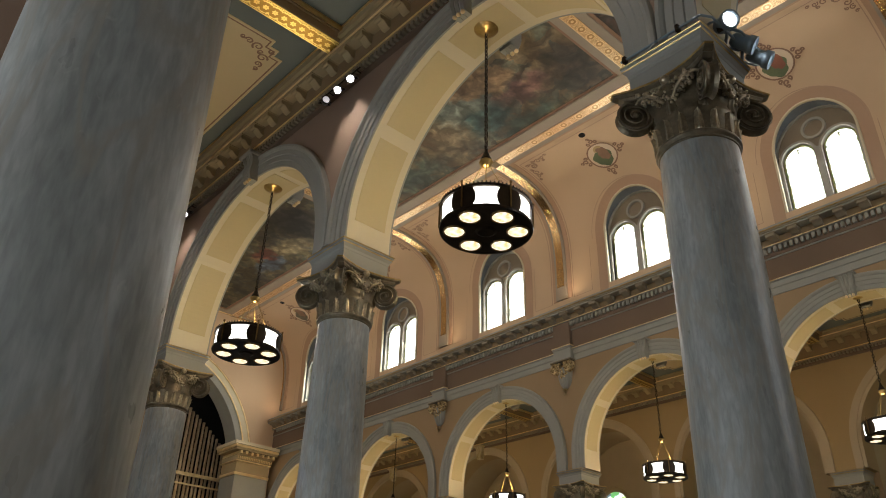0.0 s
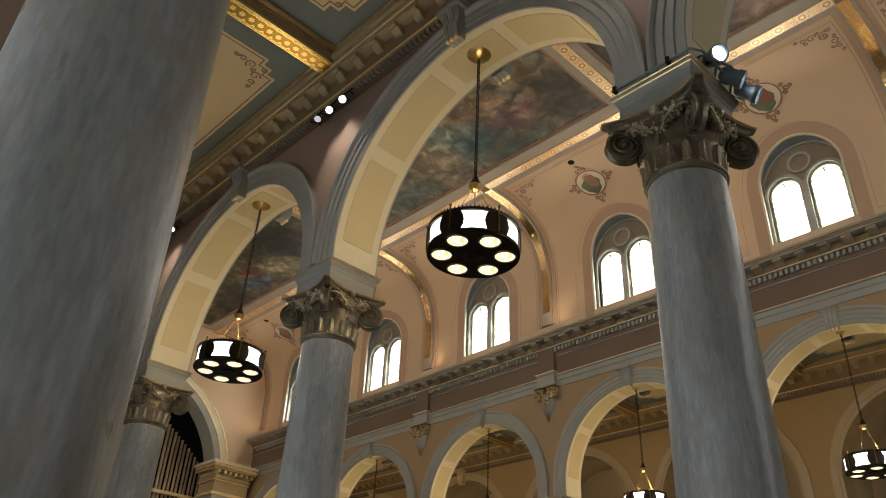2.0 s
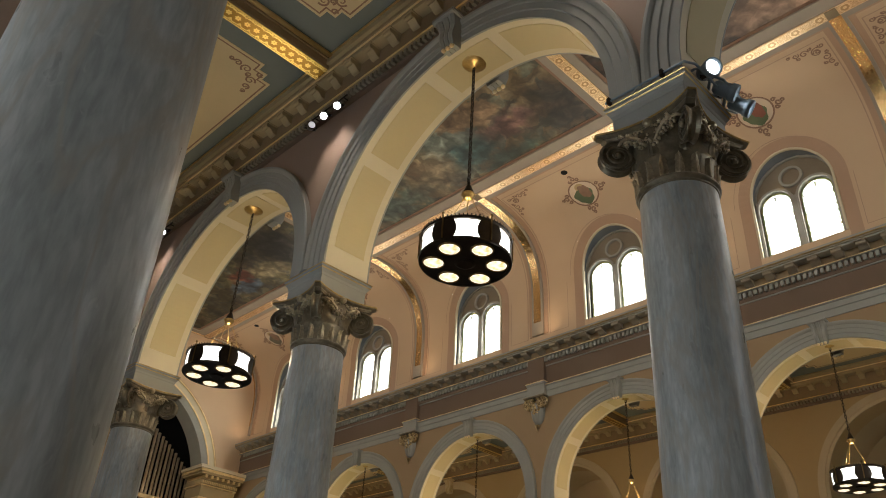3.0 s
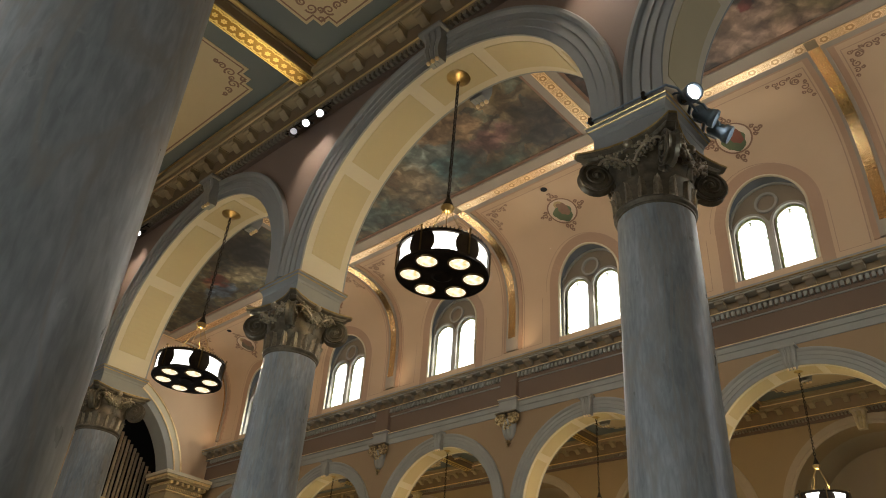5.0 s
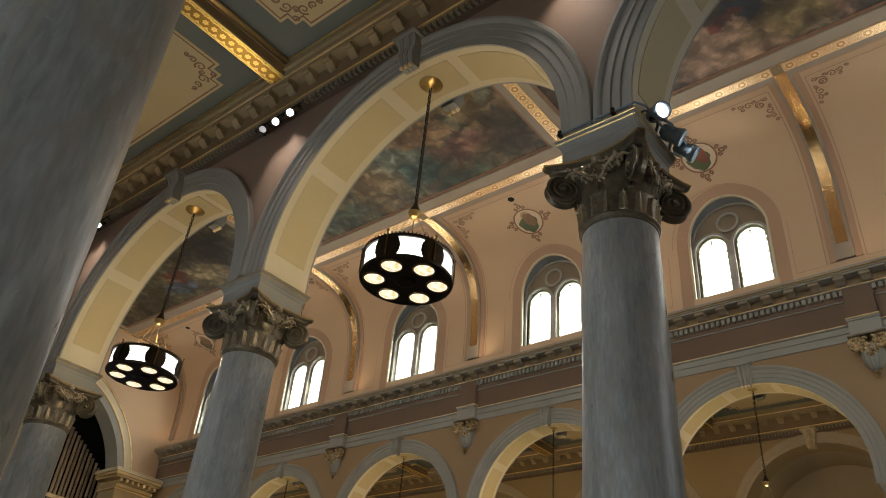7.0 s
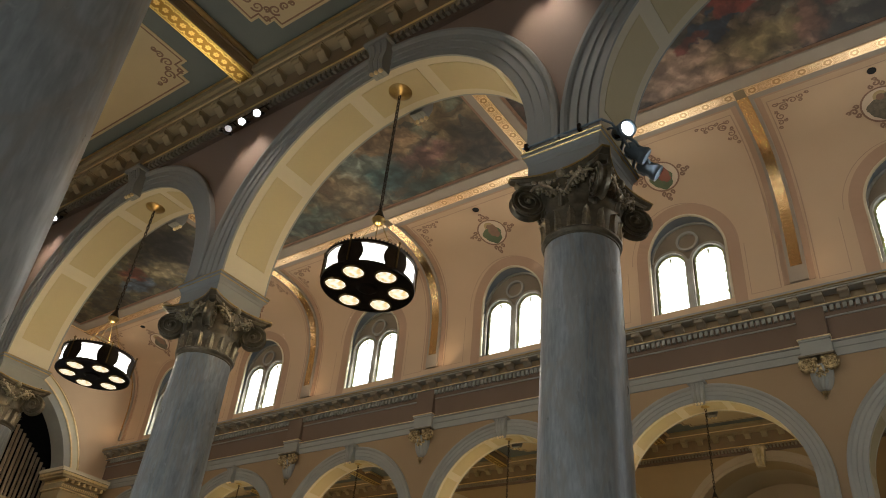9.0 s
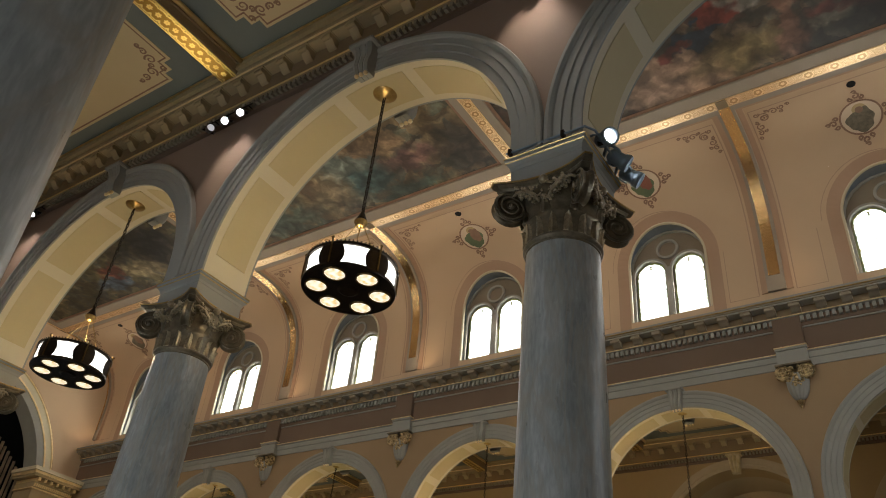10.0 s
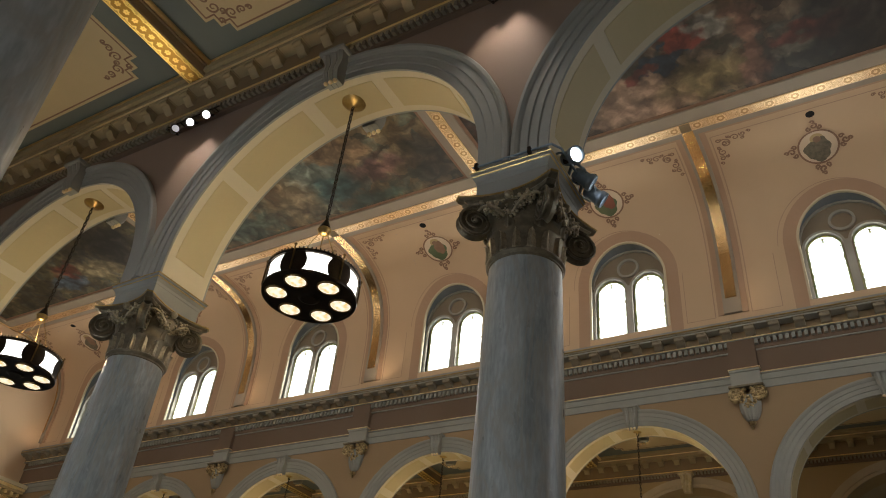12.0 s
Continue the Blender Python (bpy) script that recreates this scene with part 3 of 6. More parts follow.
def arcade(name, xc, label, wall_mat, HT, ZA, RA, RO):
    """An arcade wall with its arches, archivolts, keystones and soffit panels."""
    top = thing(name, label, "arcade wall", kind="structure")
    zt = Z_COR
    for k in BAYS:
        part("wall_bay", arch_wall(bmesh.new(), xc - HT, xc + HT, k, zt, RA, ZA), wall_mat, top)
    for k in BAYS:
        for s in (-1, 1):
            f = xc + s * HT
            w = RO - RA
            prof = [(RA - 0.002, f - s * 0.05), (RA - 0.002, f + s * 0.022), (RA + w * 0.26, f + s * 0.022), (RA + w * 0.29, f + s * 0.040), (RA + w * 0.52, f + s * 0.040),
                    (RA + w * 0.55, f + s * 0.058), (RA + w * 0.76, f + s * 0.058), (RA + w * 0.80, f + s * 0.078), (RA + w * 0.88, f + s * 0.098), (RO - 0.012, f + s * 0.100), (RO, f + s * 0.085), (RO, f - s * 0.05)]
            part("archivolt", arc_sweep(bmesh.new(), prof, k, zc=ZA), GREY, top, "grey moulded archivolt")
        part("soffit", arc_sweep(bmesh.new(), [(RA - 0.004, xc - HT + 0.01), (RA - 0.004, xc + HT - 0.01), (RA + 0.05, xc + HT - 0.01), (RA + 0.05, xc - HT + 0.01)], k, zc=ZA), CREAM, top, "cream painted arch soffit")
        for a0, a1 in ((4, 36), (41, 73), (78, 102), (107, 139), (144, 176)):
            part("soffit_panel", arc_sweep(bmesh.new(), [(RA - 0.012, xc - HT * 0.69), (RA - 0.012, xc + HT * 0.69), (RA + 0.02, xc + HT * 0.69), (RA + 0.02, xc - HT * 0.69)], k, False, a0, a1, 14, ZA), STRAW, top, "straw coloured soffit panel")
        for s in (-1, 1):
            stone = part("keystone", keystone(k, xc + s * HT, s, ZA + RA), GREY, top, "fluted scroll keystone")
            for j in (-0.085, 0, 0.085):
                part("bead", keystone_bead(xc + s * HT, s, k + j, ZA + RA), GOLD, stone, "gilt bead", smooth=True)
    return top


def keystone(yc, f, s, crown):
    bm = bmesh.new()
    z0, z1 = crown - 0.10, crown + 0.42
    n = 8
    for j, (a, b) in enumerate(((-1, -0.36), (-0.30, 0.30), (0.36, 1))):
        rings = []
        for i in range(n + 1):
            t = i / n
            z = z0 + (z1 - z0) * t
            w = 0.12 + 0.065 * t
            d = 0.15 + 0.10 * t + 0.03 * math.sin(t * math.pi * 2)
            rings.append([bm.verts.new((f, yc + a * w, z)), bm.verts.new((f + s * d, yc + a * w, z)), bm.verts.new((f + s * (d + 0.025), yc + (a + b) / 2 * w, z)), bm.verts.new((f + s * d, yc + b * w, z)), bm.verts.new((f, yc + b * w, z))])
        for p, q in zip(rings, rings[1:]):
            for i in range(4):
                bm.faces.new((p[i], p[i + 1], q[i + 1], q[i]))
        bm.faces.new(rings[0])
        bm.faces.new(rings[-1])
    box(bm, min(f, f + s * 0.31), max(f, f + s * 0.31), yc - 0.23, yc + 0.23, z1, z1 + 0.07, 0.012)
    return bm


def keystone_bead(f, s, yc, crown):
    bm = bmesh.new()
    bmesh.ops.create_uvsphere(bm, u_segments=12, v_segments=8, radius=0.036, matrix=Matrix.Translation((f + s * 0.15, yc, crown - 0.12)))
    return bm


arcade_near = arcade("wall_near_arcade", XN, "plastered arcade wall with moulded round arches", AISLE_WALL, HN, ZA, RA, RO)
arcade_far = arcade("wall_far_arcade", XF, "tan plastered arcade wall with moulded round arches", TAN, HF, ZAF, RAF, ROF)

# cove with window openings, flat ceiling
vault = thing("ceiling_vault", "peach plaster vault with gilded ribs and painted panels", "ceiling", kind="structure")
for k in BAYS:
    for flip in (False, True):
        bm = cove_bay(k)
        if flip:
            mirror(bm)
        part("cove", bm, PEACH, vault, smooth=True)
part("flat", boxed(2 * XC - 15.74, 15.74, Y0, Y1, Z_CEIL - 0.002, Z_CEIL + 0.2), PEACH, vault)


# ---- ribs, bands and painted fields of the vault ----
def rib_strip(y, half, out, u0, u1, n=36, back=0.06):
    """A band that follows the cove at one place along the nave."""
    bm = bmesh.new()
    rings = []
    for i in range(n + 1):
        u = u0 + (u1 - u0) * i / n
        (x, z), (xb, zb) = cove(u, out), cove(u, -back)
        rings.append([bm.verts.new((xb, y - half, zb)), bm.verts.new((x, y - half, z)), bm.verts.new((x, y + half, z)), bm.verts.new((xb, y + half, zb))])
    for a, b in zip(rings, rings[1:]):
        for i in range(3):
            bm.faces.new((a[i], a[i + 1], b[i + 1], b[i]))
    bm.faces.new(rings[0])
    bm.faces.new(rings[-1])
    return bm


def on_cove(pts, yc, out, width, closed=False):
    """A flat painted line on the cove: points (y, u)."""
    bm = bmesh.new()
    out += 0.010
    k = len(pts)
    place = []
    for y, u in pts:
        x, z = cove(min(max(u, 0), 0.999), out)
        place.append(Vector((x, yc + y, z)))
    ring = []
    for i in range(k):
        a = place[(i - 1) % k] if closed or i > 0 else place[i]
        b = place[(i + 1) % k] if closed or i < k - 1 else place[i]
        d = (b - a).normalized()
        x1, z1 = cove(min(max(pts[i][1] - 0.01, 0), 0.99), out)
        x2, z2 = cove(min(max(pts[i][1] + 0.01, 0.02), 1.0), out)
        up = Vector((x2 - x1, 0, z2 - z1)).normalized()
        nrm = up.cross(Vector((0, 1, 0)))
        side = d.cross(nrm).normalized() * width / 2
        ring.append((bm.verts.new(place[i] + side), bm.verts.new(place[i] - side)))
    for i in range(k if closed else k - 1):
        a, b = ring[i], ring[(i + 1) % k]
        bm.faces.new((a[0], b[0], b[1], a[1]))
    return bm


def join(*bms):
    out = bmesh.new()
    for bm in bms:
        me = bpy.data.meshes.new("tmp")
        bm.to_mesh(me)
        bm.free()
        out.from_mesh(me)
        bpy.data.meshes.remove(me)
    return out


COVE_LEN = sum(math.dist(cove(i / 200), cove((i + 1) / 200)) for i in range(200))
U_OF = []
acc = 0.0
for i in range(200):
    U_OF.append(acc)
    acc += math.dist(cove(i / 200), cove((i + 1) / 200))


def u_at(length):
    """The cove's parameter at a length in metres from its foot."""
    for i in range(199):
        if U_OF[i + 1] > length:
            return (i + (length - U_OF[i]) / (U_OF[i + 1] - U_OF[i])) / 200
    return 0.999


def len_at(u):
    return U_OF[min(int(u * 200), 199)]


RIB_Y = 0.10             # the ribs sit slightly past the piers
for k in PIERS[1:]:
    for flip in (False, True):
        for half, out, mat, nm, u0 in ((0.40, 0.03, PEACH_DARK, "rib", 0.05), (0.235, 0.10, RIBGREY, "rib_moulding", 0.05), (0.15, 0.112, GOLDBAND, "gilded_band", 0.09)):
            bm = rib_strip(k + RIB_Y, half, out, u0, 1.0)
            if flip:
                mirror(bm)
            part(nm, bm, mat, vault, "stamped gold leaf band" if mat is GOLDBAND else "", smooth=False)
# longitudinal bands
for sx in (1, -1):
    def bx(a, b, z0, z1, mat, nm, lab="", y0=Y0, y1=Y1):
        xa, xb = (a, b) if sx > 0 else (2 * XC - b, 2 * XC - a)
        part(nm, boxed(xa, xb, y0, y1, z0, z1, 0.01), mat, vault, lab)
    bx(15.11, 16.07, Z_CEIL - 0.10, Z_CEIL - 0.004, RIBGREY, "band_moulding")
    bx(15.54, 15.86, Z_CEIL - 0.125, Z_CEIL - 0.09, GOLDLONG, "gilded_band", "stamped gold leaf band")
    bx(16.07, 16.17, Z_CEIL - 0.06, Z_CEIL - 0.002, PEACH_DARK, "band_edge")
for k in (-3, 9, 21, 33):
    part("band_moulding", boxed(2 * XC - 15.11, 15.11, k + RIB_Y - 0.42, k + RIB_Y + 0.42, Z_CEIL - 0.10, Z_CEIL - 0.004, 0.01), RIBGREY, vault)
    part("gilded_band", boxed(2 * XC - 15.54, 15.54, k + RIB_Y - 0.16, k + RIB_Y + 0.16, Z_CEIL - 0.125, Z_CEIL - 0.09), GOLDCROSS, vault, "stamped gold leaf band")
for k in PIERS[1:]:
    for x in (15.70, 2 * XC - 15.70):
        part("crossing_boss", boxed(x - 0.15, x + 0.15, k + RIB_Y - 0.14, k + RIB_Y + 0.14, Z_CEIL - 0.135, Z_CEIL - 0.10), OCHRE_DARK, vault, "brown square at the band crossing")
for k, m, lab in ((-9, MURAL_C, ""), (3, MURAL_B, "dark red and brown"), (15, MURAL_A, "blue green and ochre"), (27, MURAL_C, "olive and grey")):
    a, b = (k - 5.48, k + 5.68) if k > 0 else (-8.95, -3.32)
    mu = part("ceiling_mural", boxed(2 * XC - 15.11, 15.11, a, b, Z_CEIL - 0.035, Z_CEIL - 0.006), m)
    tagged(mu, (lab or "dark") + " painted canvas set in the nave ceiling", "mural", "ceiling murals")
    for x0, x1 in ((15.01, 15.11), (2 * XC - 15.11, 2 * XC - 15.01)):
        part("mural_border", boxed(x0, x1, a, b, Z_CEIL - 0.05, Z_CEIL - 0.036), STENCIL, mu, "dark brown painted border")
    for y0 in (a, b - 0.1):
        part("mural_border", boxed(2 * XC - 15.01, 15.01, y0, y0 + 0.1, Z_CEIL - 0.05, Z_CEIL - 0.036), STENCIL, mu, "dark brown painted border")


def spiral(cy, cl, r0, turns, start, hand=1, n=26):
    """Points (y, length up the cove) of a tendril that curls inwards."""
    out = []
    for i in range(n + 1):
        t = i / n
        a = start + hand * turns * 2 * math.pi * t
        r = r0 * (1 - 0.82 * t)
        out.append((cy + r * math.cos(a), cl + r * math.sin(a)))
    return out


def stencil(yc, lines, width=0.035, out=0.006):
    return join(*[on_cove([(y, u_at(max(l, 0.02))) for y, l in pts], yc, out, width * w) for pts, w in lines])


L_TOP = len_at(0.985)
for k in BAYS:
    for flip in (False, True):
        deco = []
        # painted border lines beside the ribs and round the window
        for s in (-1, 1):
            deco.append((([(s * 2.52, 0.55)] + [(s * 2.52, 0.55 + (L_TOP - 0.93) * i / 20) for i in range(21)]), 1.0))
            deco.append((([(s * 2.52, 0.55), (s * 1.75, 0.55)] + [(s * 1.75, 0.55 + 1.7 * i / 6) for i in range(7)]), 0.6))
        deco.append(([(-2.52 + 5.04 * i / 20, L_TOP - 0.38) for i in range(21)], 1.0))
        deco.append(([(1.58 * math.cos(math.pi * i / 20), WIN_SPRING - Z_COR + 1.58 * math.sin(math.pi * i / 20)) for i in range(21)], 0.6))
        for s in (-1, 1):
            cy, cl = s * 2.20, L_TOP - 0.74
            for dy, dl, r, st, hd in ((0, 0, 0.22, 0.5, 1), (0.0, 0.0, 0.12, 3.4, -1), (0.16, -0.36, 0.15, 1.6, -1), (-0.36, 0.16, 0.15, 0, 1), (0.24, -0.62, 0.11, 1.0, 1), (-0.62, 0.24, 0.11, 0.5, -1),
                                      (0.06, -0.58, 0.07, 2.0, 1), (-0.58, 0.06, 0.07, 2.0, 1), (0.28, -0.84, 0.07, 0, 1), (-0.84, 0.28, 0.07, 0, 1), (0.20, 0.20, 0.10, 2.5, 1), (-0.16, 0.26, 0.07, 1, -1), (0.26, -0.16, 0.07, 1, 1)):
                a0 = st if s > 0 else math.pi - st
                deco.append((spiral(cy + s * dy * 0.8, cl + dl * 0.8, r * 0.8, 1.25, a0, s * hd, 18), 1.0))
        bm, lines = stencil(k + RIB_Y, deco[6:]), stencil(k + RIB_Y, deco[:6], 0.028)
        legs = [(1.37, u_at(0.06 + 0.3 * i)) for i in range(8)]
        arc = [(1.37 * math.cos(math.pi * i / 24), u_at(WIN_SPRING - Z_COR + 1.37 * math.sin(math.pi * i / 24))) for i in range(25)]
        ring = on_cove(legs + arc + [(-y, u) for y, u in reversed(legs)], k, 0.004, 0.34)
        if flip:
            mirror(bm), mirror(ring), mirror(lines)
        part("stencilled_border", bm, STENCIL, vault, "brown stencilled scroll border")
        part("painted_line", lines, LINE, vault, "thin rose brown painted line")
        part("painted_surround", ring, PEACH_DARK, vault, "rose painted window surround")


def medallion(yc, tone, tone2):
    """A round painted medallion with four trefoil finials."""
    th = thing("medallion", "round painted medallion with scrolled brown finials on the plaster vault", "medallion", "vault medallions")
    cy, cl = 0.08, len_at(0.74)
    r = 0.50

    def disc(rad, out, cy0=cy, cl0=cl, sx=1.0, sl=1.0, n=28):
        bm = bmesh.new()
        out += 0.010
        x, z = cove(u_at(cl0), out)
        c = bm.verts.new((x, yc + cy0, z))
        rings = []
        for q in range(1, 5):
            vs = []
            for i in range(n):
                a = 2 * math.pi * i / n
                wob = 1 + (0.10 * math.sin(3 * a + rad * 40) + 0.05 * math.sin(7 * a) if sx != 1.0 or sl != 1.0 else 0)
                x, z = cove(u_at(cl0 + rad * wob * q / 4 * sl * math.sin(a)), out)
                vs.append(bm.verts.new((x, yc + cy0 + rad * wob * q / 4 * sx * math.cos(a), z)))
            rings.append(vs)
        for i in range(n):
            bm.faces.new((c, rings[0][i], rings[0][(i + 1) % n]))
        for p, r2 in zip(rings, rings[1:]):
            for i in range(n):
                bm.faces.new((p[i], p[(i + 1) % n], r2[(i + 1) % n], r2[i]))
        return bm
    part("field", disc(r, 0.010), PALE, th, "pale peach ground")
    part("rim", on_cove([(cy + r * math.cos(2 * math.pi * i / 36), u_at(cl + r * math.sin(2 * math.pi * i / 36))) for i in range(36)], yc, 0.014, 0.05, True), STENCIL, th, "brown painted ring")
    part("robe", disc(0.33, 0.016, cy + 0.02, cl - 0.11, 1.02, 0.98), tone, th, "plain robe-coloured shape")
    part("mantle", disc(0.20, 0.021, cy - 0.08, cl + 0.02, 0.9, 1.3), tone2, th, "plain mantle-coloured shape")
    part("halo", disc(0.17, 0.014, cy, cl + 0.24), GOLD_PAINT, th, "ochre round shape")
    part("upper_shape", disc(0.10, 0.024, cy, cl + 0.22), STENCIL, th, "small brown round shape")
    for a in range(4):
        b = a * math.pi / 2
        lines = []
        for off, rr in ((0.0, 0.10), (0.5, 0.07), (-0.5, 0.07)):
            q = b + off * 0.42
            d = r + (0.17 if off == 0 else 0.10)
            lines.append((spiral(cy + d * math.cos(q), cl + d * math.sin(q), rr, 1.1, b, 1 if off >= 0 else -1, 12), 1.3))
        d = r + 0.30
        lines.append((spiral(cy + d * math.cos(b), cl + d * math.sin(b), 0.06, 1.0, 0, 1, 10), 1.3))
        part("finial", stencil(yc, lines, 0.04, 0.008), STENCIL, th)
    return th


PALE = mottle("pale_peach_paint", (0.74, 0.60, 0.44), (0.68, 0.54, 0.39), 0.7)
GOLD_PAINT = mottle("ochre_gold_paint", (0.55, 0.40, 0.20), (0.45, 0.32, 0.15), 0.6)
GREEN_PAINT = mottle("olive_paint", (0.16, 0.20, 0.10), (0.10, 0.13, 0.07), 0.6)
RED_PAINT = mottle("russet_paint", (0.30, 0.11, 0.07), (0.22, 0.08, 0.05), 0.6)
GREYGREEN_PAINT = mottle("umber_paint", (0.23, 0.19, 0.13), (0.12, 0.10, 0.07), 0.6, fine=30, broad=9)
for i, k in enumerate(BAYS[1:]):
    medallion(k, (GREYGREEN_PAINT, GREEN_PAINT, GREEN_PAINT, RED_PAINT, GREEN_PAINT, GREYGREEN_PAINT)[i], (GREYGREEN_PAINT, RED_PAINT, STENCIL, GREEN_PAINT, RED_PAINT, STENCIL)[i])
    bm = bmesh.new()
    x, z = cove(0.925)
    lathe(bm, [(0.001, -0.004), (0.092, -0.004), (0.096, -0.010), (0.108, -0.009), (0.112, 0.0), (0.10, 0.02)], 20)
    xa, za = cove(0.915)
    xb, zb = cove(0.935)
    dl = part("recessed_downlight", bm, BLACK)
    dl.matrix_world = pose(x, k + 0.08, z - 0.004, 0, math.degrees(math.atan2(zb - za, xa - xb)), 0)
    tagged(dl, "small round black recessed fitting in the vault", "ceiling fitting", "vault fittings")


# ---- nave windows ----
def window_unit():
    """A twin round-headed window with a tracery roundel; origin at the bay centre on the floor line."""
    th = thing("window_nave", "white daylit twin round-headed window with pale leaded glass", "window", "clerestory windows", "structure")
    bm = bmesh.new()
    pts = window_outline()
    a, b = [], []
    for y, z in pts:
        u = cove_at_z(z)
        a.append(bm.verts.new((cove(u)[0], y, z)))
        b.append(bm.verts.new((19.4, y, z)))
    for i in range(len(pts) - 1):
        bm.faces.new((a[i], a[i + 1], b[i + 1], b[i]))
    bm.faces.new((a[0], b[0], b[-1], a[-1]))
    part("reveal", bm, REVEAL, th, "slate blue painted reveal")
    bm = bmesh.new()
    rings = []
    for (y, z), (y2, z2) in zip(pts, window_outline(-0.045)):
        u = cove_at_z(z)
        x = cove(u)[0]
        rings.append([bm.verts.new((x - 0.03, y * 1.012, z)), bm.verts.new((x - 0.03, y2, z2)), bm.verts.new((x + 0.05, y2, z2)), bm.verts.new((x + 0.05, y * 1.012, z))])
    for p, q in zip(rings, rings[1:]):
        for i in range(4):
            bm.faces.new((p[i], p[(i + 1) % 4], q[(i + 1) % 4], q[i]))
    part("rim", bm, CREAM, th, "cream rounded rim moulding")
    part("sill", boxed(cove(0.0)[0], 19.44, -WIN_W, WIN_W, Z_COR - 0.1, SILL - 0.003), PEACH, th, "plastered sill wall")
    # plate with two lancets and a roundel
    lw, cy, lz = 0.475, 0.575, 14.93
    bm = bmesh.new()
    n = 20
    for s in (-1, 1):
        inner = [(s * cy + lw, SILL + 0.02)] + [(s * cy + lw * math.cos(math.pi * i / n), lz + lw * math.sin(math.pi * i / n)) for i in range(n + 1)] + [(s * cy - lw, SILL + 0.02)]
        for out, dx in ((0.075, 0.0), (0.035, 0.05)):
            sec = []
            for y, z in inner:
                dy, dz = (y - s * cy), max(z - lz, 0)
                d = math.hypot(dy, dz) or 1
                oy, oz = y + dy / d * out, z + dz / d * out
                sec.append([bm.verts.new((19.12 + dx, y, z)), bm.verts.new((19.12 + dx, oy, oz)), bm.verts.new((19.28, oy, oz)), bm.verts.new((19.28, y, z))])
            for p, q in zip(sec, sec[1:]):
                for i in range(4):
                    bm.faces.new((p[i], p[(i + 1) % 4], q[(i + 1) % 4], q[i]))
    part("lancet_frame", bm, TRACERY, th, "grey moulded tracery frame")
    bm = bmesh.new()
    for rr, w, x in ((0.27, 0.07, 19.12), (WIN_W - 0.06, 0.06, 19.14)):
        zc0 = 15.70 if rr < 1 else WIN_SPRING
        rng = range(25) if rr < 1 else range(13)
        sec = []
        for i in rng:
            a0 = 2 * math.pi * i / 24 if rr < 1 else math.pi * i / 12
            c, s0 = math.cos(a0), math.sin(a0)
            sec.append([bm.verts.new((x, rr * c, zc0 + rr * s0)), bm.verts.new((x, (rr + w) * c, zc0 + (rr + w) * s0)), bm.verts.new((19.28, (rr + w) * c, zc0 + (rr + w) * s0)), bm.verts.new((19.28, rr * c, zc0 + rr * s0))])
        for p, q in zip(sec, sec[1:]):
            for i in range(4):
                bm.faces.new((p[i], p[(i + 1) % 4], q[(i + 1) % 4], q[i]))
    part("roundel_frame", bm, TRACERY, th, "grey tracery rings")
    # solid plate above the lancets
    bm = bmesh.new()
    for s in (-1, 1):
        prev = None
        for i in range(25):
            y = s * WIN_W * i / 24
            hi = WIN_SPRING + math.sqrt(max(WIN_W ** 2 - y * y, 0))
            d = abs(abs(y) - cy)
            lo = lz + math.sqrt(max(lw ** 2 - d * d, 0)) + 0.03 if d < lw else SILL
            cur = (bm.verts.new((19.21, y, lo)), bm.verts.new((19.21, y, max(hi, lo))))
            if prev:
                bm.faces.new((prev[0], cur[0], cur[1], prev[1]))
            prev = cur
    part("tracery_plate", bm, OCHRE_STONE, th, "brown stone tracery plate")
    part("mullion", boxed(19.11, 19.3, -0.07, 0.07, SILL, 15.05, 0.015), TRACERY, th)
    for s in (-1, 1):
        bm = bmesh.new()
        lo = SILL + 0.02
        outer = [(s * cy + lw, lo)] + [(s * cy + lw * math.cos(math.pi * i / n), lz + lw * math.sin(math.pi * i / n)) for i in range(n + 1)] + [(s * cy - lw, lo)]
        bm.faces.new([bm.verts.new((19.27, y, z)) for y, z in outer])
        gl = part("pane", bm, GLASS, th, "pale leaded glass")
        gl.visible_shadow = False
        bm = bmesh.new()
        wdt = 0.06
        sec = []
        for y, z in outer:
            dy, dz = (y - s * cy), max(z - lz, 0)
            d = math.hypot(dy, dz) or 1
            sec.append((bm.verts.new((19.265, y, z)), bm.verts.new((19.265, y - dy / d * wdt, z - dz / d * wdt))))
        for p, q in zip(sec, sec[1:]):
            bm.faces.new((p[0], q[0], q[1], p[1]))
        g2 = part("border_glass", bm, STAIN, th, "amber and green border glass")
        g2.visible_shadow = False
        bm = bmesh.new()
        for z in (13.85, 14.4, 14.95):
            box(bm, 19.252, 19.266, s * cy - lw, s * cy + lw, z - 0.006, z + 0.006)
        rng = random.Random(7 + s)
        for i in range(9):
            z = 13.45 + i * 0.21 + 0.06 * rng.random()
            for e in (-1, 1):
                yy = s * cy + e * (lw - 0.06 - 0.03 * rng.random())
                box(bm, 19.248, 19.263, yy - 0.012, yy + 0.012, z, z + 0.03 + 0.09 * rng.random())
        lathe(bm, [(0.012, 0.03), (0.035, 0.07), (0.012, 0.12), (0.05, 0.15)], 8, (19.246, s * cy, lz + lw - 0.30))
        part("leading", bm, LEAD, th, "lead bars and painted ornament")
    return th


OCHRE_STONE = mottle("brown_stone", (0.30, 0.24, 0.17), (0.24, 0.19, 0.13), 0.7)
LEAD = mottle("lead_and_amber", (0.66, 0.58, 0.28), (0.36, 0.42, 0.26), 0.5, fine=40, broad=9)


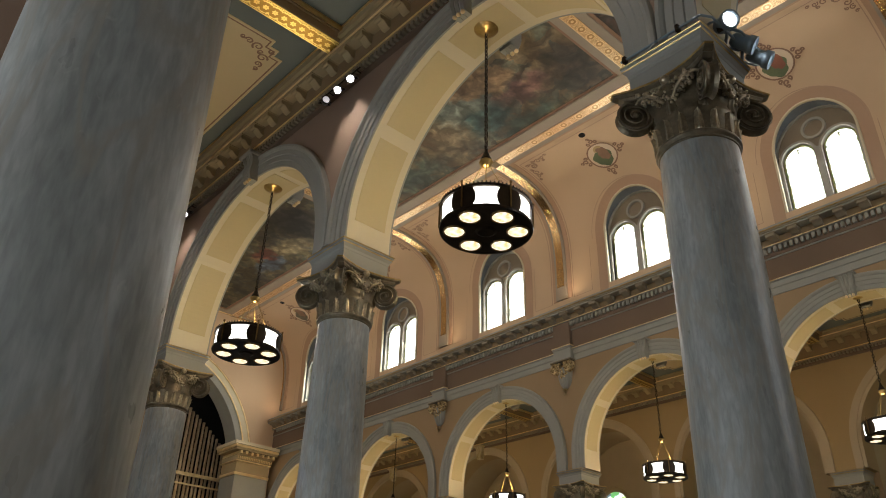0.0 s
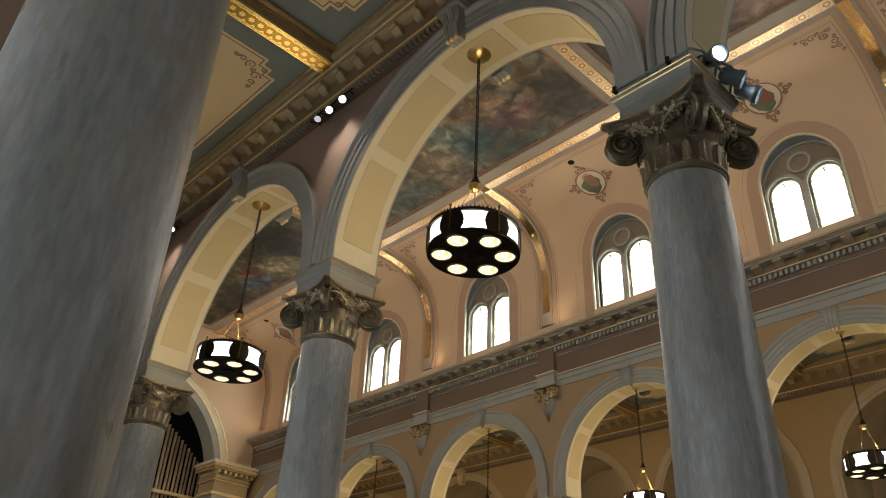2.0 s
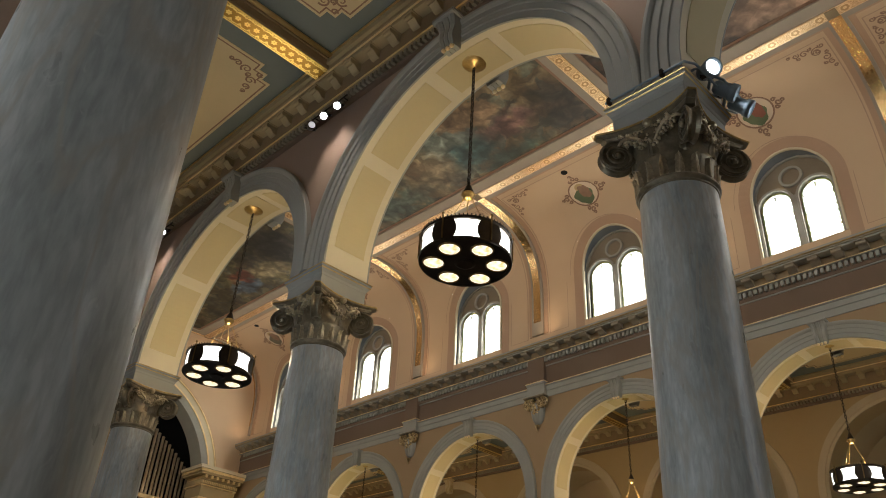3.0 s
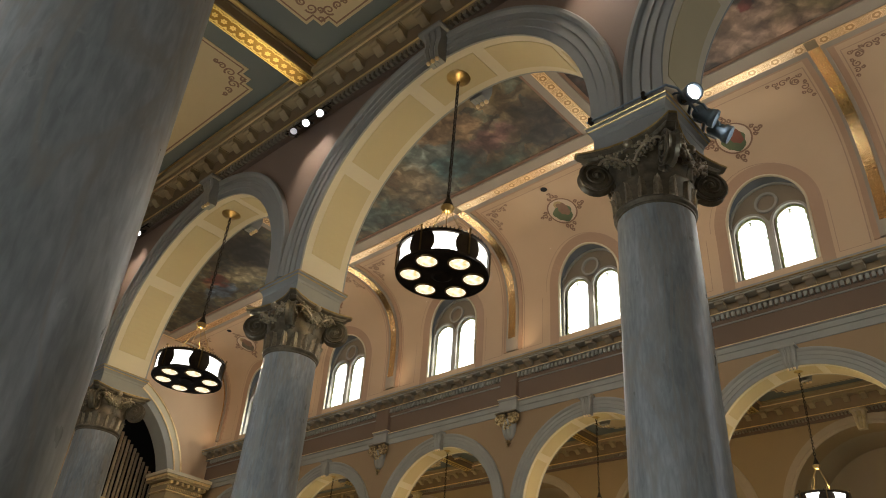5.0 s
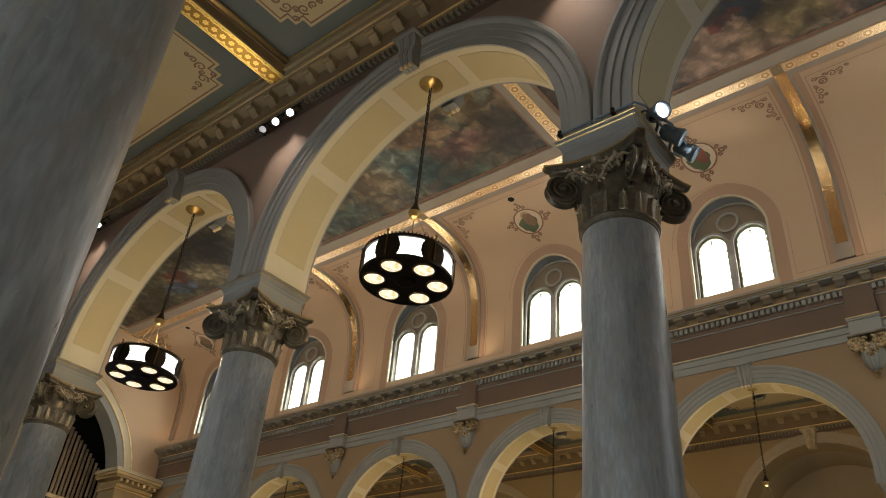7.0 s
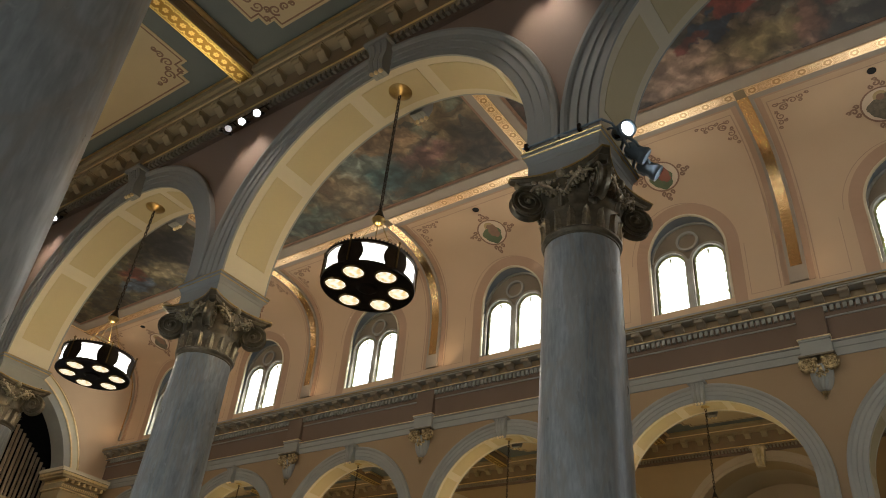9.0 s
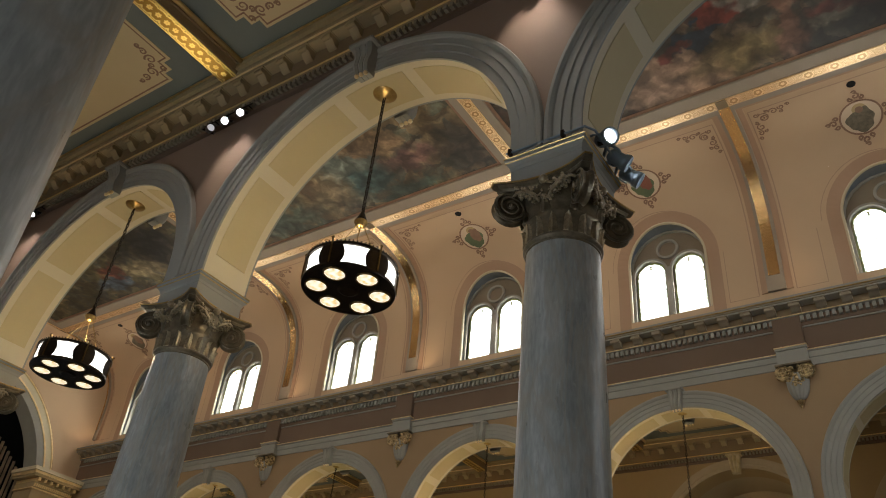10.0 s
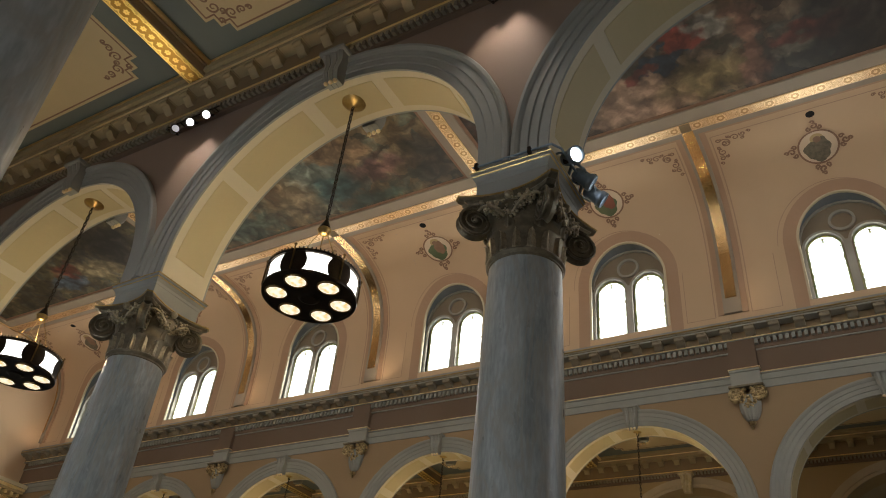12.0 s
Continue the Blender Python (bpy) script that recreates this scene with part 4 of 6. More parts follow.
def clear_glass():
    m = bpy.data.materials.new("leaded_glass")
    m.use_nodes = True
    n, l = m.node_tree.nodes, m.node_tree.links
    n.clear()
    o = n.new("ShaderNodeOutputMaterial")
    t = n.new("ShaderNodeBsdfTransparent")
    g = n.new("ShaderNodeBsdfGlossy")
    g.inputs["Roughness"].default_value = 0.12
    co = n.new("ShaderNodeTexCoord")
    v = n.new("ShaderNodeTexVoronoi")
    v.inputs["Scale"].default_value = 7.0
    l.new(co.outputs["Object"], v.inputs["Vector"])
    r = n.new("ShaderNodeValToRGB")
    r.color_ramp.elements[0].color, r.color_ramp.elements[1].color = (0.80, 0.88, 0.86, 1), (1, 1, 0.98, 1)
    l.new(v.outputs["Distance"], r.inputs[0])
    l.new(r.outputs[0], t.inputs["Color"])
    mx = n.new("ShaderNodeMixShader")
    mx.inputs[0].default_value = 0.06
    l.new(t.outputs[0], mx.inputs[1])
    l.new(g.outputs[0], mx.inputs[2])
    l.new(mx.outputs[0], o.inputs[0])
    return m


GLASS = clear_glass()
win = window_unit()
win.location.y = BAYS[1]
for k in BAYS[2:] + BAYS[:1]:
    copy_thing(win, Matrix.Translation((0, k, 0)))
for k in BAYS:
    copy_thing(win, Matrix.Translation((2 * XC, k, 0)) @ Matrix.Rotation(math.pi, 4, "Z"))
for x in (20.1, 2 * XC - 20.1):
    tagged(part("backdrop_sky", boxed(x - 0.02, x + 0.02, Y0, Y1, 13.0, 17.8), SKYGLOW), "bright overcast sky outside the windows", "sky", kind="structure")


# ---- columns ----
def concave_square(a, cut, sag, n=10):
    """Outline of an abacus: a square with hollow sides and cut corners."""
    pts = []
    for q in range(4):
        c, s = math.cos(q * math.pi / 2), math.sin(q * math.pi / 2)
        for i in range(n + 1):
            t = -1 + 2 * i / n
            y = t * (a - cut)
            x = a - sag * (1 - t * t)
            pts.append((x * c - y * s, x * s + y * c))
    return pts


def slab(bm, rings):
    """Stacked outlines ((x, y) points, z) skinned into a solid."""
    vs = [[bm.verts.new((x, y, z)) for x, y in pts] for pts, z in rings]
    k = len(vs[0])
    for a, b in zip(vs, vs[1:]):
        for i in range(k):
            bm.faces.new((a[i], a[(i + 1) % k], b[(i + 1) % k], b[i]))
    bm.faces.new(vs[0])
    bm.faces.new(vs[-1])
    return bm


def leaf(h, w, curl):
    """One acanthus leaf standing up from the neck, curling over at its tip; it faces +x."""
    bm = bmesh.new()
    rows = []
    n, k = 9, 6
    for i in range(n + 1):
        t = i / n
        z = h * (1 - (1 - t) ** 1.4) - (0.10 * h * max(t - 0.8, 0) * 5)
        out = curl * t ** 3
        row = []
        for j in range(-k, k + 1):
            f = j / k
            ww = w * (1 - 0.75 * t ** 2.5) * (1 + 0.07 * math.cos(t * 22))
            rid = 0.026 * (1 - abs(f)) + 0.007 * math.cos(f * 9.4)
            row.append(bm.verts.new((out + rid - 0.035 * f * f, f * ww, z)))
        rows.append(row)
    for a, b in zip(rows, rows[1:]):
        for i in range(2 * k):
            bm.faces.new((a[i], a[i + 1], b[i + 1], b[i]))
    r = bmesh.ops.extrude_face_region(bm, geom=bm.faces[:])
    for v in r["geom"]:
        if isinstance(v, bmesh.types.BMVert):
            v.co.x -= 0.03
    return bm


def volute():
    """A scroll in the xz plane with a spiral on both faces; its eye at the origin."""
    bm = bmesh.new()
    R, T = 0.18, 0.062
    prof = [(0.001, -T * 0.55), (R * 0.9, -T * 0.6), (R, -T), (R + 0.012, -T * 0.9), (R * 0.93, -T * 0.3), (R * 0.93, T * 0.3), (R + 0.012, T * 0.9), (R, T), (R * 0.9, T * 0.6), (0.001, T * 0.55)]
    lathe(bm, prof, 28)
    for v in bm.verts:
        v.co = Vector((v.co.x, v.co.z, v.co.y))
    for s in (-1, 1):
        pts, rad = [], []
        for i in range(46):
            t = i / 45
            a = math.pi / 2 - t * 2.6 * 2 * math.pi
            r = R * (1 - 0.84 * t)
            pts.append((r * math.cos(a), s * T * (0.80 + 0.35 * t), r * math.sin(a)))
            rad.append(0.015 * (1 - 0.5 * t))
        tube(bm, pts, rad, 6)
        bmesh.ops.create_uvsphere(bm, u_segments=10, v_segments=8, radius=0.032, matrix=Matrix.Translation((0, s * T * 1.1, 0)))
    return bm


Z_NECK, Z_ABA = 6.33, 7.09


def column_unit():
    th = thing("column", "grey veined marble column with a gilt bronze composite capital", "column", "arcade columns")
    bm = bmesh.new()
    prof = [(0.53, 0.0), (0.53, 0.16), (0.49, 0.20), (0.51, 0.26), (0.49, 0.32), (0.448, 0.36)]
    box(bm, -0.60, 0.60, -0.60, 0.60, 0.0, 0.14, 0.01)
    lathe(bm, [(r, z + 0.13) for r, z in prof], 40)
    part("base", bm, MARBLE, th)
    bm = bmesh.new()
    prof = []
    for i in range(25):
        t = i / 24
        z = 0.45 + (Z_NECK - 0.45) * t
        prof.append((0.450 - 0.065 * t ** 1.7, z))
    lathe(bm, prof, 56)
    part("shaft", bm, MARBLE, th, smooth=True)
    bm = bmesh.new()
    lathe(bm, [(0.38, -0.05), (0.397, -0.045), (0.40, -0.03), (0.386, -0.02), (0.389, -0.012), (0.414, 0.0), (0.42, 0.018), (0.412, 0.036), (0.38, 0.04)], 48, (0, 0, Z_NECK))
    part("necking", bm, BRONZE, th, "dark bronze neck ring", smooth=True)
    bm = bmesh.new()
    lathe(bm, [(0.385, 0.0), (0.392, 0.10), (0.402, 0.24), (0.418, 0.28), (0.422, 0.31), (0.408, 0.34), (0.425, 0.46), (0.47, 0.58), (0.46, 0.66), (0.39, 0.69)], 40, (0, 0, Z_NECK))
    cap = part("capital", bm, BRONZE, th, "dark gilt bronze capital", smooth=True)
    bm = bmesh.new()
    a = 0.595
    slab(bm, [(concave_square(a - 0.07, 0.07, 0.13), 6.995), (concave_square(a - 0.04, 0.065, 0.13), 7.025), (concave_square(a - 0.045, 0.065, 0.13), 7.04), (concave_square(a, 0.06, 0.13), 7.06), (concave_square(a, 0.06, 0.13), Z_ABA)])
    part("abacus", bm, BRONZE, th, "dark bronze abacus with hollow sides")
    bm = bmesh.new()
    o1, o2 = concave_square(a + 0.004, 0.06, 0.13), concave_square(a + 0.012, 0.06, 0.13)
    slab(bm, [(o1, Z_ABA - 0.012), (o2, Z_ABA - 0.006), (o2, Z_ABA + 0.004), (o1, Z_ABA + 0.008)])
    part("abacus_edge", bm, BRASS, th, "worn gilt edge line")
    vol = None
    for q in range(4):
        d = math.pi / 4 + q * math.pi / 2
        m = pose(0.595 * math.cos(d), 0.595 * math.sin(d), 6.80, 0, 0, math.degrees(d))
        if vol is None:
            vol = part("volute", volute(), BRONZE, cap, "bronze scroll", smooth=False)
            vol.matrix_local = m
        else:
            again(vol, cap, m)
    lf = lf2 = None
    for q in range(16):
        d = q * math.pi / 8 + math.pi / 16
        m = pose(0.392 * math.cos(d), 0.392 * math.sin(d), Z_NECK + 0.03, 0, 0, math.degrees(d))
        if lf is None:
            lf = part("leaf", leaf(0.25, 0.068, 0.045), BRONZE_LEAF, cap, "gilt acanthus leaf", smooth=True)
            lf.matrix_local = m
        else:
            again(lf, cap, m)
    for q in range(8):
        d = q * math.pi / 4
        m = pose(0.412 * math.cos(d), 0.412 * math.sin(d), Z_NECK + 0.30, 0, 0, math.degrees(d))
        if lf2 is None:
            lf2 = part("leaf", leaf(0.17, 0.085, 0.06), BRONZE, cap, "bronze acanthus leaf", smooth=True)
            lf2.matrix_local = m
        else:
            again(lf2, cap, m)
    bm = bmesh.new()
    rng = random.Random(3)
    for i in range(130):
        y = rng.uniform(-0.31, 0.31)
        z = rng.uniform(-0.14, 0.13) * (1 - 1.6 * abs(y)) + 0.22 * abs(y)
        bmesh.ops.create_icosphere(bm, subdivisions=1, radius=rng.uniform(0.011, 0.03), matrix=Matrix.Translation((rng.uniform(-0.03, 0.045) + 0.10 * abs(y), y, z)))
    for s in (-1, 1):
        tube(bm, [(0.02, s * 0.05, -0.1), (0.05, s * 0.12, 0.0), (0.05, s * 0.22, 0.08), (0.03, s * 0.32, 0.1), (0.0, s * 0.40, 0.06)], [0.018, 0.022, 0.02, 0.018, 0.012], 7)
    bmesh.ops.create_uvsphere(bm, u_segments=12, v_segments=8, radius=0.055, matrix=Matrix.Translation((0.03, 0, 0.17)))
    sw = part("flower_swag", bm, BRONZE_LEAF, cap, "gilt cluster of flowers", smooth=True)
    sw.matrix_local = pose(0.43, 0, 6.87)
    for q in range(1, 4):
        d = q * math.pi / 2
        again(sw, cap, pose(0.43 * math.cos(d), 0.43 * math.sin(d), 6.87, 0, 0, q * 90))
    bm = bmesh.new()

    def sq(h, z):
        return ([(h, -h), (h, h), (-h, h), (-h, -h)], z)
    slab(bm, [sq(0.44, Z_ABA), sq(0.425, 7.13), sq(0.425, 7.33), sq(0.432, 7.34), sq(0.44, 7.375), sq(0.465, 7.41), sq(0.472, 7.42), sq(0.472, 7.445), sq(0.488, 7.46), sq(0.488, ZS - 0.002)])
    imp = part("impost_block", bm, GREY, th, "grey painted impost block")
    for h, z in ((0.476, 7.432), (0.492, 7.485)):
        bm = bmesh.new()
        slab(bm, [sq(h, z - 0.008), sq(h + 0.006, z), sq(h, z + 0.008)])
        part("gilt_line", bm, BRASS, imp, "thin gilt line")
    return th


BRONZE_LEAF = mottle("worn_gilt_bronze", (0.60, 0.51, 0.34), (0.17, 0.14, 0.095), 0.28, 0.65, fine=40, broad=5, bump=0.2, contrast=0.5)
col = column_unit()
col.location = (XN, PIERS[0], 0)
for k in PIERS[1:]:
    copy_thing(col, Matrix.Translation((XN, k, 0)))
for k in PIERS[:-1]:
    copy_thing(col, Matrix.Translation((XF, k, 0)))
for k in PIERS[1:-1]:
    copy_thing(col, Matrix.Translation((X_OUT_N, k, 0)))
    copy_thing(col, Matrix.Translation((X_OUT_F + 0.05, k, 0)))


# ---- cornices ----
def modillion(w, d, h):
    """A scroll bracket under a cornice; it juts to -x from the origin, hanging from z 0."""
    bm = bmesh.new()
    prof = []
    n = 12
    for i in range(n + 1):
        t = i / n
        prof.append((-d * t, -h * (1 - 0.55 * t) - 0.018 * math.sin(t * math.pi * 2)))
    prof = [(0, 0)] + prof + [(-d * 1.02, -h * 0.25), (-d, 0)]
    prism(bm, prof, -w / 2, w / 2)
    tube(bm, [(-d * 0.9, -w / 2 - 0.008, -h * 0.42), (-d * 0.9, w / 2 + 0.008, -h * 0.42)], h * 0.2, 10)
    box(bm, -d * 1.1, 0, -w * 0.62, w * 0.62, -0.015, 0.012)
    return bm


def cornice(name, face, s, z0, label, steps, mod, dentil, mats, y0, y1, skip=()):
    """A bracketed cornice on a wall face; s is the side that it juts to. steps: (jut, z0, z1, material)."""
    top = thing(name, label, "cornice", kind="structure")
    for j, a, b, m, nm in steps:
        part(nm, boxed(min(face - s * 0.12, face + s * j), max(face - s * 0.12, face + s * j), y0, y1, z0 + a, z0 + b, 0.006), m, top)
    w, d, h, zm, pitch, jut = mod
    first = None
    k = int((y1 - y0) / pitch)
    for i in range(k):
        m = pose(face + s * jut, y0 + (i + 0.5) * pitch, z0 + zm, 0, 0, 0 if s < 0 else 180)
        if first is None:
            first = part("modillion", modillion(w, d, h), mats[0], top, "carved scroll bracket")
            first.matrix_local = m
        else:
            again(first, top, m)
    bm = bmesh.new()
    dw, dp, dj, za, zb = dentil
    verts, faces = [], []
    yy = y0 + 0.02
    while yy < y1 - dw:
        if not any(abs(yy + dw / 2 - q) < 0.36 for q in skip):
            o = len(verts)
            for x in (face, face + s * dj):
                for y in (yy, yy + dw):
                    for z in (z0 + za, z0 + zb):
                        verts.append((x, y, z))
            for f in ((4, 5, 7, 6), (0, 4, 6, 2), (0, 1, 5, 4), (2, 6, 7, 3), (1, 3, 7, 5)):
                faces.append([o + i for i in f])
        yy += dp
    bm.free()
    me = bpy.data.meshes.new("dentils")
    me.from_pydata(verts, [], faces)
    me.materials.append(mats[1])
    ob = new("dentils", me)
    ob.parent = top
    ob["kind"] = "stuff"
    return top


AISLE_STEPS = [(0.05, -0.16, -0.10, MAUVE, "bed_moulding"), (0.03, -0.10, 0.03, MAUVE, "dentil_ground"), (0.13, 0.03, 0.045, OCHRE, "fillet"), (0.15, 0.045, 0.07, BURNISHED, "gilt_bead"),
               (0.11, 0.07, 0.46, OCHRE_DARK, "bracket_ground"), (0.32, 0.46, 0.55, OCHRE, "corona"), (0.345, 0.55, 0.575, GOLD, "gilt_bead"), (0.36, 0.575, 0.66, OCHRE, "crown_moulding"), (0.42, 0.66, 0.80, OCHRE, "cove_moulding"), (0.45, 0.80, 0.822, BURNISHED, "gilt_bead"), (0.43, 0.822, 0.85, OCHRE, "cove_moulding")]
NAVE_STEPS = [(0.03, -1.18, -0.98, GREY, "architrave"), (0.055, -0.98, -0.82, GREY, "architrave"), (0.09, -0.82, -0.79, GREY, "architrave_moulding"), (0.11, -0.79, -0.77, GOLD, "gilt_line"),
              (0.02, -0.77, -0.13, MAUVE, "frieze"), (0.05, -0.13, -0.09, GREY, "fillet"), (0.06, -0.09, 0.0, MAUVE, "bed_moulding"), (0.05, 0.0, 0.17, MAUVE, "dentil_ground"), (0.17, 0.17, 0.185, GREY, "fillet"), (0.19, 0.185, 0.205, GOLD, "gilt_line"),
              (0.14, 0.205, 0.42, OCHRE_DARK, "bracket_ground"), (0.42, 0.42, 0.47, GREY, "corona"), (0.45, 0.47, 0.52, CORNICE, "crown_moulding"), (0.48, 0.52, 0.54, BRASS, "gilt_line"), (0.46, 0.54, 0.61, GREY, "top_moulding")]
AISLE_MOD = (0.16, 0.22, 0.19, 0.46, 0.50, 0.11)
AISLE_DEN = (0.055, 0.105, 0.11, -0.07, 0.03)
NAVE_MOD = (0.24, 0.27, 0.17, 0.42, 0.60, 0.14)
NAVE_DEN = (0.085, 0.15, 0.13, 0.02, 0.165)
for nm, face, side, z0, lab in (("trim_aisle_cornice", XN - 0.45, -1, 10.83, "ochre bracketed cornice of the aisle ceiling"), ("trim_far_aisle_cornice", XF + HF, 1, 10.98, "ochre bracketed cornice of the far aisle"),
                            ("trim_far_wall_cornice", 24.0, -1, 10.98, "ochre bracketed cornice on the outer wall")):
    cornice(nm, face, side, z0, lab, AISLE_STEPS, AISLE_MOD, AISLE_DEN, (OCHRE, CORNICE), Y0, Y1)
cornice("trim_nave_cornice", XF - HF, -1, 12.13, "painted nave cornice with brackets, dentils and gilt lines", NAVE_STEPS, NAVE_MOD, NAVE_DEN, (CORNICE, GREY), Y0, Y1, PIERS)
cornice("trim_nave_cornice_near", XN + HN, 1, 12.13, "painted nave cornice with brackets and gilt lines", NAVE_STEPS, NAVE_MOD, NAVE_DEN, (CORNICE, GREY), Y0, Y1, PIERS)


# ---- wall consoles over the far columns ----
def console_unit():
    """A gilded corbel hung below a projecting block of the entablature; it juts to -x from the wall face."""
    th = thing("corbel", "gilded corbel with scrolls, shell and hanging bud on the nave wall", "corbel", "nave corbels")
    bm = bmesh.new()
    box(bm, -0.17, 0, -0.36, 0.36, 10.85, 11.26, 0.012)
    box(bm, -0.20, 0, -0.375, 0.375, 11.25, 11.315, 0.01)
    part("block", bm, GREY, th, "grey painted block")
    part("block_line", boxed(-0.225, 0, -0.39, 0.39, 11.315, 11.34, 0.004), GOLD, th, "gilt line")
    bm = bmesh.new()
    box(bm, -0.15, 0, -0.34, 0.34, 11.345, 12.17, 0.01)
    part("frieze_block", bm, MAUVE, th, "mauve painted block")
    part("necking", boxed(-0.30, 0, -0.42, 0.42, 10.80, 10.845, 0.012), BRONZE, th, "dark gilt plate")
    for s in (-1, 1):
        v = volute()
        bmesh.ops.rotate(v, verts=v.verts, cent=(0, 0, 0), matrix=Matrix.Rotation(math.pi / 2, 3, "Z"))
        o = part("scroll", v, GILT, th, "worn gilt scroll")
        o.location = (-0.17, s * 0.27, 10.63)
    bm = bmesh.new()
    rows = []
    for i in range(13):
        t = i / 12
        z = 10.60 - 0.66 * t
        w = 0.255 * math.sqrt(max(1 - t ** 2.6, 0)) + 0.015
        d = 0.23 * math.sqrt(max(1 - t ** 2.2, 0)) + 0.01
        rows.append([bm.verts.new((-d * math.sin(math.pi * j / 14) * (1 + 0.05 * math.cos(j * math.pi)), -w * math.cos(math.pi * j / 14), z)) for j in range(15)])
    for a, b in zip(rows, rows[1:]):
        for i in range(14):
            bm.faces.new((a[i], a[i + 1], b[i + 1], b[i]))
    bm.faces.new(rows[0])
    part("shell", bm, GREY, th, "grey fluted shell")
    bm = bmesh.new()
    rng = random.Random(11)
    for i in range(64):
        y = rng.uniform(-0.24, 0.24)
        z = 10.78 - rng.random() * (0.62 - 1.5 * abs(y))
        x = -0.26 * math.cos(y * 4.2) * (0.7 + 0.3 * (z - 9.9))
        bmesh.ops.create_icosphere(bm, subdivisions=1, radius=rng.uniform(0.025, 0.06), matrix=Matrix.Translation((x, y, z)))
    part("carving", bm, GILT, th, "gilt carved leaves and flowers", smooth=True)
    bm = bmesh.new()
    lathe(bm, [(0.001, -0.14), (0.03, -0.11), (0.045, -0.07), (0.025, -0.03), (0.07, 0.0), (0.10, 0.05), (0.04, 0.08)], 12, (-0.08, 0, 9.86))
    part("bud", bm, GILT, th, "gilt hanging bud")
    return th


GILT = mottle("worn_gilt", (0.72, 0.56, 0.30), (0.22, 0.16, 0.08), 0.35, 0.75, fine=40, broad=12, bump=0.2, contrast=0.35)
con = console_unit()
con.location = (XF - HF, PIERS[1], 0.13)
for k in PIERS[2:-1]:
    copy_thing(con, Matrix.Translation((XF - HF, k, 0.13)))


